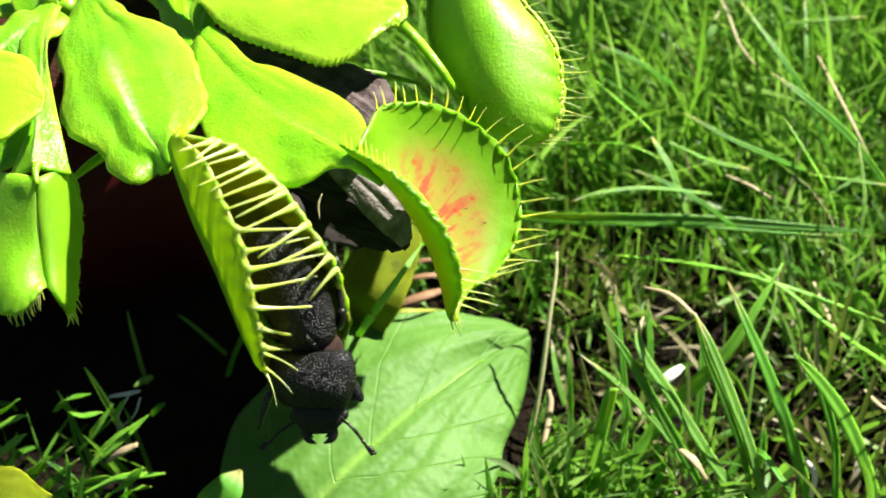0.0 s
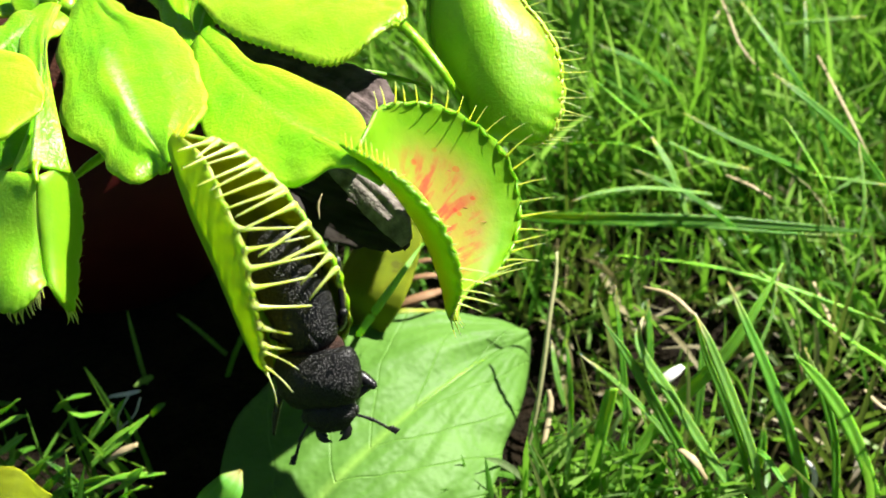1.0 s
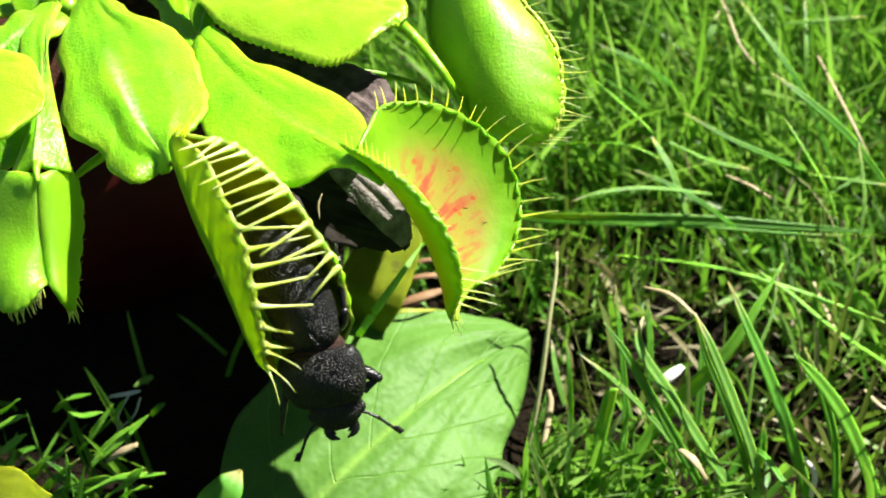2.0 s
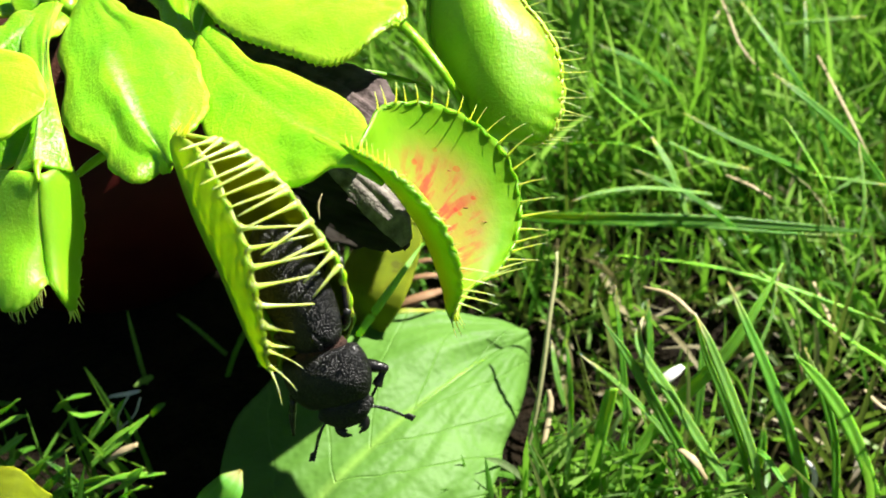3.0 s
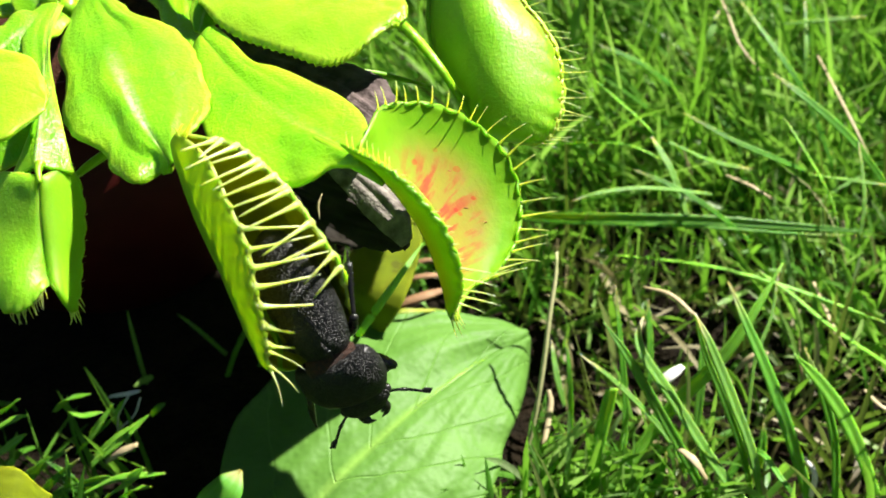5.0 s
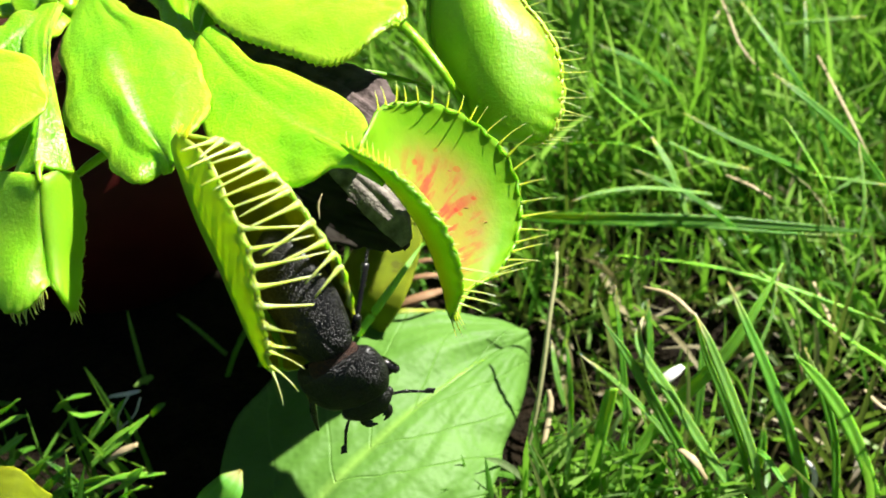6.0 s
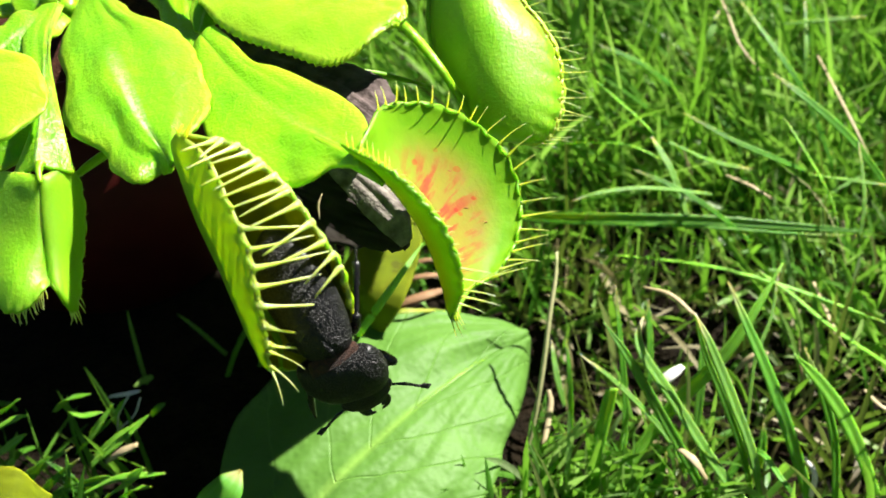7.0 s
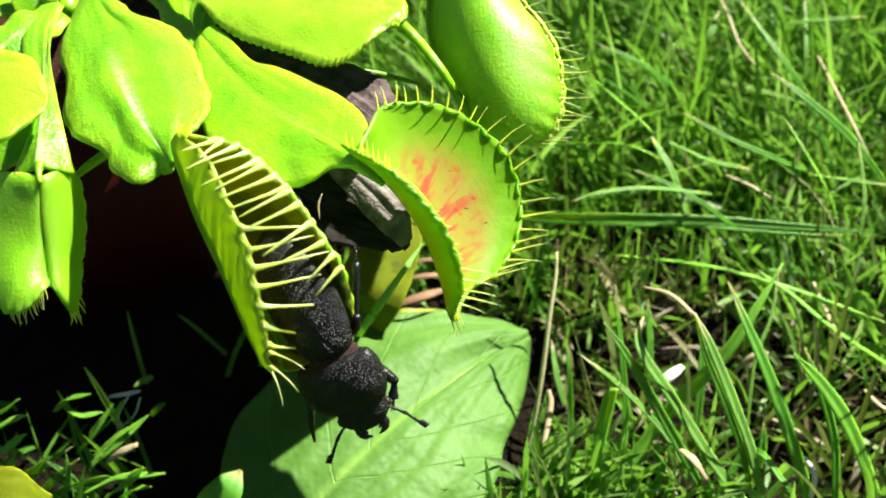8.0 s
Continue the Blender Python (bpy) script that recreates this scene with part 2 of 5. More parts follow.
def chitin(name, dark, light, rough, cell, strength):
    """Black shell with fine pits."""
    m, t, b, out = nodes_of(name)
    t.links.new(ramp(t, noise_tex(t, 300, 3), [(0.3, dark), (0.7, light)]), b.inputs["Base Color"])
    v = add(t, "ShaderNodeTexVoronoi", Scale=cell)
    t.links.new(coords(t, (1, 1, 1)), v.inputs["Vector"])
    pits = ramp(t, v.outputs["Distance"], [(0.0, (0, 0, 0)), (0.55, (1, 1, 1))])
    t.links.new(ramp(t, noise_tex(t, 500, 2), [(0.3, (rough - 0.08,) * 3), (0.7, (rough + 0.12,) * 3)]), b.inputs["Roughness"])
    b.inputs["Specular IOR Level"].default_value = 0.45
    bump(t, b, pits, strength, 0.0003)
    return m


SHELL = chitin("beetle_shell", (0.001, 0.001, 0.001), (0.003, 0.0028, 0.0028), 0.4, 3600, 0.75)
SHELL_SMOOTH = chitin("beetle_limb", (0.006, 0.006, 0.006), (0.014, 0.012, 0.011), 0.28, 5000, 0.2)
NECK_HAIR = plain_material("rusty_fringe", (0.004, 0.002, 0.001), (0.075, 0.024, 0.007), 0.7, 2600, 0.8)

# ---- building helpers ----
PIVOT = {}


def V(p):
    return Vector(p) * MM


def spline(points, closed=False):
    """A smooth curve through the points; returns f(s) with s from 0 to 1."""
    pts = [Vector(p) if len(p) == 3 else Vector((*p, 0.0)) for p in points]
    ends = [pts[0] * 2 - pts[1], *pts, pts[-1] * 2 - pts[-2]]
    n = len(pts) - 1

    def f(s):
        x = min(max(s, 0.0), 1.0) * n
        i = min(int(x), n - 1)
        u = x - i
        a, b, c, d = ends[i:i + 4]
        return 0.5 * (2 * b + (c - a) * u + (2 * a - 5 * b + 4 * c - d) * u * u + (3 * b - a - 3 * c + d) * u ** 3)
    return f


def profile(values):
    n = len(values) - 1

    def f(s):
        x = min(max(s, 0.0), 1.0) * n
        i = min(int(x), n - 1)
        u = x - i
        v = [values[max(i - 1, 0)], values[i], values[i + 1], values[min(i + 2, n)]]
        return 0.5 * (2 * v[1] + (v[2] - v[0]) * u + (2 * v[0] - 5 * v[1] + 4 * v[2] - v[3]) * u * u + (3 * v[1] - v[0] - 3 * v[2] + v[3]) * u ** 3)
    return f


def root(name, at, label, category, group="", kind=""):
    ob = new(name)
    ob.empty_display_size = 0.01
    ob.location = at
    PIVOT[ob] = Vector(at)
    return tagged(ob, label, category, group, kind)


def part(name, bm, material, parent=None, label="", pivot=None, thick=0.0, inner=None, smooth=True):
    """Links a bmesh, in world metres, as one mesh under a thing or part."""
    at = Vector(pivot) if pivot is not None else (PIVOT[parent] if parent else Vector((0, 0, 0)))
    bmesh.ops.translate(bm, verts=bm.verts, vec=-at)
    for f in bm.faces:
        f.smooth = smooth
    me = bpy.data.meshes.new(name)
    bm.to_mesh(me)
    bm.free()
    me.materials.append(material)
    if inner:
        me.materials.append(inner)
    ob = new(name, me)
    if thick:
        so = ob.modifiers.new("thickness", "SOLIDIFY")
        so.thickness = thick * MM
        so.offset = 0.0
        so.use_even_offset = False
        if inner:
            so.material_offset = 1
    PIVOT[ob] = at
    ob.parent = parent
    ob.location = at - (PIVOT[parent] if parent else Vector((0, 0, 0)))
    if label:
        tagged(ob, label)
    return ob


def grid_mesh(rows, layers):
    """A sheet from rows of points; layers: name -> rows of values kept on the points."""
    bm = bmesh.new()
    keep = {name: bm.verts.layers.float.new(name) for name in layers}
    keep = {name: bm.verts.layers.float[name] for name in layers}
    vs = [[bm.verts.new(p) for p in row] for row in rows]
    for name, vals in layers.items():
        la = keep[name]
        for rv, rr in zip(vs, vals):
            for v, x in zip(rv, rr):
                v[la] = x
    for a, b in zip(vs, vs[1:]):
        for i in range(len(a) - 1):
            bm.faces.new((a[i], a[i + 1], b[i + 1], b[i]))
    return bm


def blade(points, left, right, face, cup=0.0, ripple=0.0, waves=3.0, rib=0.0, nu=44, nv=16, jag=0.0, teeth=40, rough=0.0, seed=0.0, twist=0.0):
    """A leaf: its middle line, the half widths on either side (mm), the way that it faces, how far its edges rise, and how they wave."""
    mid, wl, wr, look_to = spline(points), profile(left), profile(right), Vector(face).normalized()
    rows, ac, al = [], [], []
    for i in range(nu + 1):
        s = i / nu
        p = mid(s)
        tan = (mid(min(s + 0.01, 1)) - mid(max(s - 0.01, 0))).normalized()
        side = tan.cross(look_to).normalized()
        up = side.cross(tan).normalized()
        if twist:
            q = Matrix.Rotation(radians(twist) * s, 3, tan)
            side, up = q @ side, q @ up
        row, ra, rl = [], [], []
        for j in range(nv + 1):
            a = 2 * j / nv - 1
            w = wl(s) if a < 0 else wr(s)
            w = max(w, 0.05)
            if jag:
                w += jag * abs(a) ** 8 * (1 - 2 * abs((s * teeth) % 1 - 0.5)) * min(1, w)
            h = cup * a * a * w * 0.12
            h += ripple * abs(a) ** 1.6 * math.sin(waves * 2 * math.pi * s + (1.3 if a > 0 else 0.0) + seed) * min(1.0, w / 4)
            h += rib * math.exp(-(a * 7) ** 2)
            if rough:
                h += rough * (noise.noise(Vector((p.x * 0.12 + a * 2.0, s * 5 + seed, seed))) + 0.5 * noise.noise(Vector((a * 6, s * 16, seed + 4))))
            if rough:
                h += 0.35 * rough * noise.noise(Vector((a * w * 0.9, s * 3.0, seed + 8))) * min(1.0, w / 3)
            row.append((p + side * (a * w) + up * h) * MM)
            ra.append(abs(a))
            rl.append(s)
        rows.append(row)
        ac.append(ra)
        al.append(rl)
    return grid_mesh(rows, {"across": ac, "along": al})


def lofted(left, mid, right, arch=0.0, wrinkle=0.0, folds=4.0, rib=0.0, droop=0.0, face=(0, -0.5, 0.85), nu=70, nv=28, jag=0.0, teeth=30, seed=0.0, fold_depth=0.0):
    """A broad leaf between its two edge curves and its middle line (mm); the halves swell by arch, wrinkles run lengthwise."""
    le, mi, ri, up = spline(left), spline(mid), spline(right), Vector(face).normalized()
    rows, ac, al = [], [], []
    for i in range(nu + 1):
        s = i / nu
        row = []
        for j in range(nv + 1):
            a = 2 * j / nv - 1
            e = le(s) if a < 0 else ri(s)
            b = abs(a)
            reach = b + (jag * b ** 10 * (1 - 2 * abs((s * teeth + 0.2 * math.sin(s * 40)) % 1 - 0.5)) / max((e - mi(s)).length, 2.0) if jag else 0.0)
            p = mi(s).lerp(e, reach)
            calm = min(1.0, 6 * s, 6 * (1 - s))
            h = arch * math.sin(math.pi * b ** 0.8) + rib * math.exp(-(a * 9) ** 2) - droop * b ** 4
            h += wrinkle * calm * (noise.noise(Vector((a * folds, s * 1.6, seed))) + 0.45 * noise.noise(Vector((a * folds * 2.6, s * 4.5, seed + 3))))
            h += fold_depth * calm * b ** 3 * math.sin(2 * math.pi * (s * 4.2 + 0.13 * math.sin(s * 23)) + (1.3 if a > 0 else 0) + seed)
            row.append((p + up * h) * MM)
        rows.append(row)
        ac.append([abs(2 * j / nv - 1) for j in range(nv + 1)])
        al.append([s] * (nv + 1))
    return grid_mesh(rows, {"across": ac, "along": al})


def tube(points, radii, sides=10, nu=14, flat=1.0, face=(0, 0, 1)):
    mid, rad, to = spline(points), profile(radii), Vector(face).normalized()
    rows, al = [], []
    for i in range(nu + 1):
        s = i / nu
        p = mid(s)
        tan = (mid(min(s + 0.01, 1)) - mid(max(s - 0.01, 0))).normalized()
        side = tan.cross(to).normalized()
        up = side.cross(tan)
        rows.append([(p + (side * math.cos(k) + up * math.sin(k) * flat) * rad(s)) * MM for k in (2 * math.pi * j / sides for j in range(sides))])
    bm = bmesh.new()
    vs = [[bm.verts.new(p) for p in r] for r in rows]
    for a, b in zip(vs, vs[1:]):
        for i in range(sides):
            k = (i + 1) % sides
            bm.faces.new((a[i], a[k], b[k], b[i]))
    bm.faces.new(vs[0][::-1])
    bm.faces.new(vs[-1])
    return bm


def joined(*bms):
    out = bmesh.new()
    for bm in bms:
        me = bpy.data.meshes.new("tmp")
        bm.to_mesh(me)
        bm.free()
        out.from_mesh(me)
        bpy.data.meshes.remove(me)
    return out


def bristle_mesh(bend, name):
    """A trap's bristle of length 1 along z: broad foot, long thin tip."""
    bm = tube([(bend * (s * s) * 1000, 0, s * 1000) for s in (0, 0.25, 0.5, 0.75, 1)], [82, 62, 48, 40, 35, 31, 28, 25, 21, 15, 6], 7, 12, 1.0, (0, 1, 0))
    me = bpy.data.meshes.new(name)
    for f in bm.faces:
        f.smooth = True
    bm.to_mesh(me)
    bm.free()
    me.materials.append(CILIA)
    return me


BRISTLES = [bristle_mesh(b, "bristle") for b in (0.1, 0.22, 0.34)]


def lobe_surface(hinge, margin, bulge, side, nu=90, nv=16, scallop=0.5, teeth=14, flute=0.0):
    """Half of a trap: from the hinge line to the rim, bulging to one side (mm)."""
    h, m, to = spline(hinge), spline(margin), Vector(side).normalized()
    rows, ro, al = [], [], []
    for i in range(nu + 1):
        s = i / nu
        a, b = h(s), m(s)
        full = math.sin(math.pi * min(max(s, 0.0), 1.0)) ** 0.6
        row = []
        for j in range(nv + 1):
            r = j / nv
            p = a.lerp(b, r) + to * (bulge * full * math.sin(math.pi * r ** 0.85) ** 0.8)
            if scallop and r > 0.8:
                p += (b - a).normalized() * (scallop * full * (r - 0.8) / 0.2 * abs(math.sin(math.pi * s * teeth)))
            p += to * (flute * full * r ** 7 * math.sin(2 * math.pi * teeth * s))
            row.append(p * MM)
        rows.append(row)
        ro.append([j / nv for j in range(nv + 1)])
        al.append([s] * (nv + 1))
    return grid_mesh(rows, {"out": ro, "along": al})


def rim_mesh(margin, radius, hinge, out, zig=0.32, teeth=16):
    """The thickened lip of a lobe, notched from bristle to bristle."""
    n = teeth * 4
    pts = []
    for k in range(n + 1):
        s = k / n
        w = zig * math.sin(math.pi * s) ** 0.3 * (1 - s ** 5) * math.cos(2 * math.pi * teeth * s)
        away = (margin(s) - hinge(s)).normalized()
        pts.append(margin(s) + (Vector(out).normalized() * 0.8 + away * 0.5) * w)
    return tube(pts, [radius * k for k in (0.5, 1, 1, 1, 1, 0.95, 0.7, 0.4, 0.3)], 6, n * 2)


def bristles(trap, hinge, margin, lean, out, count, span, length, bend_to, jitter=0.14, taper=0.5, thin=1.0):
    """Bristles along a rim, each one a piece of its own."""
    h, m = spline(hinge), spline(margin)
    lean = Vector(lean)
    for i in range(count):
        s = span[0] + (span[1] - span[0]) * (i + random.uniform(-0.12, 0.12)) / (count - 1)
        p = m(s)
        away = (p - h(s)).normalized()
        along = (m(min(s + 0.02, 1)) - m(max(s - 0.02, 0))).normalized()
        z = (away * out + lean + along * random.gauss(0, jitter) + Vector((random.gauss(0, jitter * 0.4), random.gauss(0, jitter * 0.4), random.gauss(0, jitter * 0.4)))).normalized()
        x = Vector(bend_to) - z * z.dot(Vector(bend_to))
        x.normalize()
        y = z.cross(x)
        k = length * random.uniform(0.85, 1.12) * (1 - taper * abs(2 * (i / (count - 1)) - 1) ** 2)
        ob = new("bristle", random.choice(BRISTLES))
        ob.parent = trap
        basis = Matrix((x, y, z)).transposed().to_4x4()
        ob.matrix_basis = Matrix.Translation((p + away * 0.1) * MM - PIVOT[trap]) @ basis @ Matrix.Diagonal((k * MM * thin, k * MM * thin, k * MM, 1))


def trap(plant, hinge, halves, pivot, inner, label, rib=1.0, flute=0.0, outers=(None, None), lip=0.28, lip_material=None, zig=0.16, teeth=16):
    """A snap trap: the ribbed hinge carries two lobes and their bristles.
    halves: rim line, bulge, side, and the rows of bristles."""
    body = part("trap", tube([Vector(p) for p in hinge], [0.5 * rib, 0.75 * rib, 0.8 * rib, 0.7 * rib, 0.4 * rib], 8, 24), LOBE_OUT, plant, label, pivot=pivot)
    for (margin, bulge, side, flip, rows), outer in zip(halves, outers):
        bm = joined(lobe_surface(hinge, margin, bulge, side, flute=flute))
        if not flip:
            bmesh.ops.reverse_faces(bm, faces=bm.faces)
        part("lobe", bm, outer or LOBE_OUT, body, "", pivot, 0.55, inner)
        part("rim", rim_mesh(spline(margin), lip, spline(hinge), side, zig, teeth), lip_material or PETIOLE_PALE, body, "", pivot)
        for r in rows:
            bristles(body, hinge, margin, *r)
    return body

# ---- the lawn ----
UPHILL = Vector((0.0, -0.707, 0.707))
POT_AT = Vector((-0.093, 0.202, 0.0))


def ground():
    far = [-200, -40, -8, -2, -0.7]
    xs = far + [-0.35 + 0.02 * i for i in range(38)] + [0.7, 2, 8, 40, 200]
    ys = far + [-0.1 + 0.02 * i for i in range(34)] + [0.9, 2, 8, 40, 200]
    rows = [[(x, y, 0.004 * noise.noise(Vector((x * 14, y * 14, 0))) if abs(x) < 0.6 and abs(y) < 0.8 else 0.0) for x in xs] for y in ys]
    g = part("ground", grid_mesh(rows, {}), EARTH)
    tagged(g, "bare brown earth and thatch under the lawn, darkened for shade", "ground", kind="structure")


FLAT_LEAVES = [(V((-40.9, 101.4, 9.0)) + Vector((-0.002, 0.003, 0)), V((0.8, 135.0, 12.0)) + Vector((-0.002, 0.003, 0)), 0.0245), (V((-22.3, 109.7, 12.0)), V((2.0, 121.2, 12.0)), 0.016), (V((9.0, 143.7, 11.0)), V((14.0, 147.6, 9.0)), 0.012), (V((-17.0, 136.5, 25.0)), V((-13.0, 163.2, 25.0)), 0.007)]


def near_leaf(x, y, share=0.95):
    """True where a broad leaf lies on the lawn and presses the grass down."""
    p = Vector((x, y, 0))
    for a, b, reach in FLAT_LEAVES:
        a, b = Vector((a.x, a.y, 0)), Vector((b.x, b.y, 0))
        k = min(max((p - a).dot(b - a) / (b - a).length_squared, 0), 1)
        if (p - a.lerp(b, k)).length < reach * share:
            return True
    return False


def turf(name, count, material, label, lengths, widths, seed, x_range, y_range, lean=0.55, wind=(0.25, 0.1), droop=1.0, spare=None):
    """Many bent grass blades, folded along the middle, in one mesh."""
    rnd = random.Random(seed)
    verts, faces, ac, al = [], [], [], []
    segs = 6
    for _ in range(count):
        x, y = rnd.uniform(*x_range), rnd.uniform(*y_range)
        if (Vector((x, y, 0)) - POT_AT).length < (0.062 if y < 0.24 else 0.047):
            continue
        if spare and spare[0] < x < spare[1] and spare[2] < y < spare[3]:
            continue
        if near_leaf(x, y):
            continue
        patch = noise.noise(Vector((x * 22, y * 22, seed)))
        # blades thinned by the pot: the bare dark earth stands in for deep shade
        if x < -0.02 and y < 0.25 and rnd.random() < (0.97 if material is GRASS_DRY else 0.88 if y > 0.115 else 0.3):
            continue
        if material is GRASS and x > 0.03 and 0.1 < y < 0.19 and rnd.random() < 0.55:
            continue
        if patch < -0.25 and rnd.random() < 0.7:
            continue
        ln, wd = rnd.uniform(*lengths) * (1 + 0.25 * patch), rnd.uniform(*widths)
        az = rnd.uniform(0, 2 * math.pi)
        tilt = abs(rnd.gauss(0, lean))
        d = Vector((math.cos(az) * math.sin(tilt) + wind[0] * rnd.random(), math.sin(az) * math.sin(tilt) + wind[1], math.cos(tilt)))
        d.normalize()
        p = Vector((x, y, rnd.uniform(0, 0.006)))
        fall = rnd.uniform(0.02, 0.26) * droop
        turn = rnd.uniform(-0.05, 0.05)
        start = len(verts)
        over = False
        side0 = Vector((rnd.gauss(0, 1), rnd.gauss(0, 1), 0.3 * rnd.gauss(0, 1)))
        for i in range(segs + 1):
            s = i / segs
            side = d.cross(side0)
            side.normalize()
            if i and side.dot(last) < 0:
                side = -side
            last = side
            nrm = side.cross(d)
            w = wd * 0.5 * (0.75 + 0.5 * s) * (1 - s ** 3) ** 0.7 + 0.00008
            verts += [p - side * w + nrm * w * 0.35, p, p + side * w + nrm * w * 0.35]
            ac += [1, 0, 1]
            al += [s] * 3
            over = over or near_leaf(p.x, p.y, 0.86)
            p = p + d * (ln / segs)
            d = d + Vector((turn, 0, -fall * (0.4 + s)))
            d.normalize()
            if p.z < 0.003:
                p.z = 0.003
                d.z = abs(d.z) * 0.3
        if over:
            del verts[start:], ac[start:], al[start:]
            continue
        for i in range(segs):
            a = start + 3 * i
            faces += [(a, a + 1, a + 4, a + 3), (a + 1, a + 2, a + 5, a + 4)]
    me = bpy.data.meshes.new(name)
    me.from_pydata([tuple(v) for v in verts], [], faces)
    me.attributes.new("across", "FLOAT", "POINT").data.foreach_set("value", ac)
    me.attributes.new("along", "FLOAT", "POINT").data.foreach_set("value", al)
    me.polygons.foreach_set("use_smooth", [True] * len(faces))
    me.materials.append(material)
    tagged(new(name, me), label, "grass", kind="stuff")


def grass_blade(points, width, material, label="green grass blade rising from the lawn", face=(0, -0.7, 0.7), fold=0.1, blunt=False, twist=0.0):
    """A single long blade: points from its foot to its tip, width in mm."""
    h = width / 2
    w = [h * 0.7, h * 0.9, h, h, h * 0.85, h * 0.6, h * 0.1]
    if blunt:
        w = [h * 0.8, h * 0.9, h, h, h, h, h * 0.9]
    bm = blade(points, w, w, face, cup=0.0, rib=-fold * width, nu=26, nv=6, twist=twist)
    ob = part("grass_blade", bm, material, None, "", pivot=V(points[0]), thick=0.18)
    tagged(ob, label, "grass blade", "long grass blades")
    return ob


def straw(points, radius, label="dry tan straw lying in the lawn", flat=0.5, material=None):
    ob = part("straw", tube([Vector(p) for p in points], [radius * 0.8, radius, radius, radius * 0.6], 8, 12, flat), material or STRAW, None, "", pivot=V(points[0]))
    return tagged(ob, label, "straw", "dry straws")


ground()
turf("lawn_grass", 13000, GRASS, "dense green lawn grass with glossy blades", (0.028, 0.064), (0.0007, 0.0017), 3, (-0.26, 0.32), (0.2, 0.49), 1.05, (-0.9, 0.05), 0.7)
turf("short_lawn_grass", 11000, GRASS, "short mown green lawn grass with dark gaps", (0.010, 0.027), (0.0009, 0.0018), 4, (-0.26, 0.30), (-0.03, 0.24), 0.95, (-0.1, 0.1))
turf("long_lawn_grass", 1500, GRASS_BRIGHT, "taller leaning green lawn grass", (0.05, 0.085), (0.0012, 0.0022), 8, (0.02, 0.34), (0.24, 0.49), 1.0, (-0.8, 0.1), 0.6)
turf("dry_lawn_grass", 4400, GRASS_DRY, "dry straw-coloured blades among the lawn", (0.015, 0.045), (0.0007, 0.0017), 5, (-0.26, 0.32), (-0.02, 0.49), 1.1, (-0.2, 0.1))
turf("thatch", 3600, GRASS_DRY, "brown and tan dry thatch between the grass", (0.005, 0.014), (0.0008, 0.0022), 6, (0.0, 0.30), (0.02, 0.40), 1.4, (0, 0))
turf("bright_lawn_grass", 520, GRASS_BRIGHT, "bright short grass beside the dock leaf, lightened as if sunlit", (0.014, 0.028), (0.0009, 0.0016), 12, (0.008, 0.06), (0.085, 0.118), 0.8, (0.35, -0.2))
turf("sunlit_lawn_grass", 900, GRASS_BRIGHT, "tall yellow-green lawn grass, lightened as if sunlit", (0.018, 0.032), (0.0009, 0.0018), 15, (0.085, 0.20), (0.14, 0.25), 0.95, (-0.5, 0.1), 0.7)
turf("far_lawn_grass", 22000, GRASS, "green lawn grass stretching away", (0.03, 0.07), (0.002, 0.004), 9, (-1.1, 1.1), (-0.9, 1.5), 0.7, (-0.2, 0.1), spare=(-0.26, 0.32, -0.03, 0.49))

# ---- pot ----
pot = root("flower_pot", POT_AT, "red plastic flower pot standing on the lawn", "flower pot")


def ring_mesh(sections, sides=64):
    """A turned body from (radius, height) pairs, in mm, around the pot's axis."""
    rows = []
    for r, z in sections:
        rows.append([POT_AT + Vector((r * MM * math.cos(a), r * MM * math.sin(a), z * MM)) for a in (2 * math.pi * i / sides for i in range(sides + 1))])
    bm = grid_mesh(rows, {})
    bmesh.ops.remove_doubles(bm, verts=bm.verts, dist=1e-6)
    return bm


part("body", ring_mesh([(0.5, 1), (36, 0), (37, 1), (46, 68), (44, 68), (35, 3), (0.5, 3)]), POT, pot)
part("rim", ring_mesh([(46, 66), (49, 66.5), (50, 68), (50.5, 79), (49.5, 80.5), (48, 80), (47, 67), (46, 66)]), POT, pot, "thick red plastic rim")
soil = part("soil", ring_mesh([(0.5, 76), (12, 77.5), (24, 75.5), (36, 76.5), (47.2, 73)]), SOIL, pot, "dark crumbly peat")

# ---- flytrap ----
plant = root("flytrap_plant", POT_AT + Vector((0, 0, 0.074)), "bright green flytrap plant with broad petioles and toothed traps", "plant")


def petiole(points, left, right, face, pivot=None, material=PETIOLE, label="", thick=0.7, **more):
    return part("petiole", blade(points, left, right, face, **more), material, plant, label, pivot=V(pivot or points[0]), thick=thick)


def broad_petiole(left, mid, right, material, label="", thick=0.7, **more):
    return part("petiole", lofted(left, mid, right, **more), material, plant, label, pivot=V(mid[0]), thick=thick)


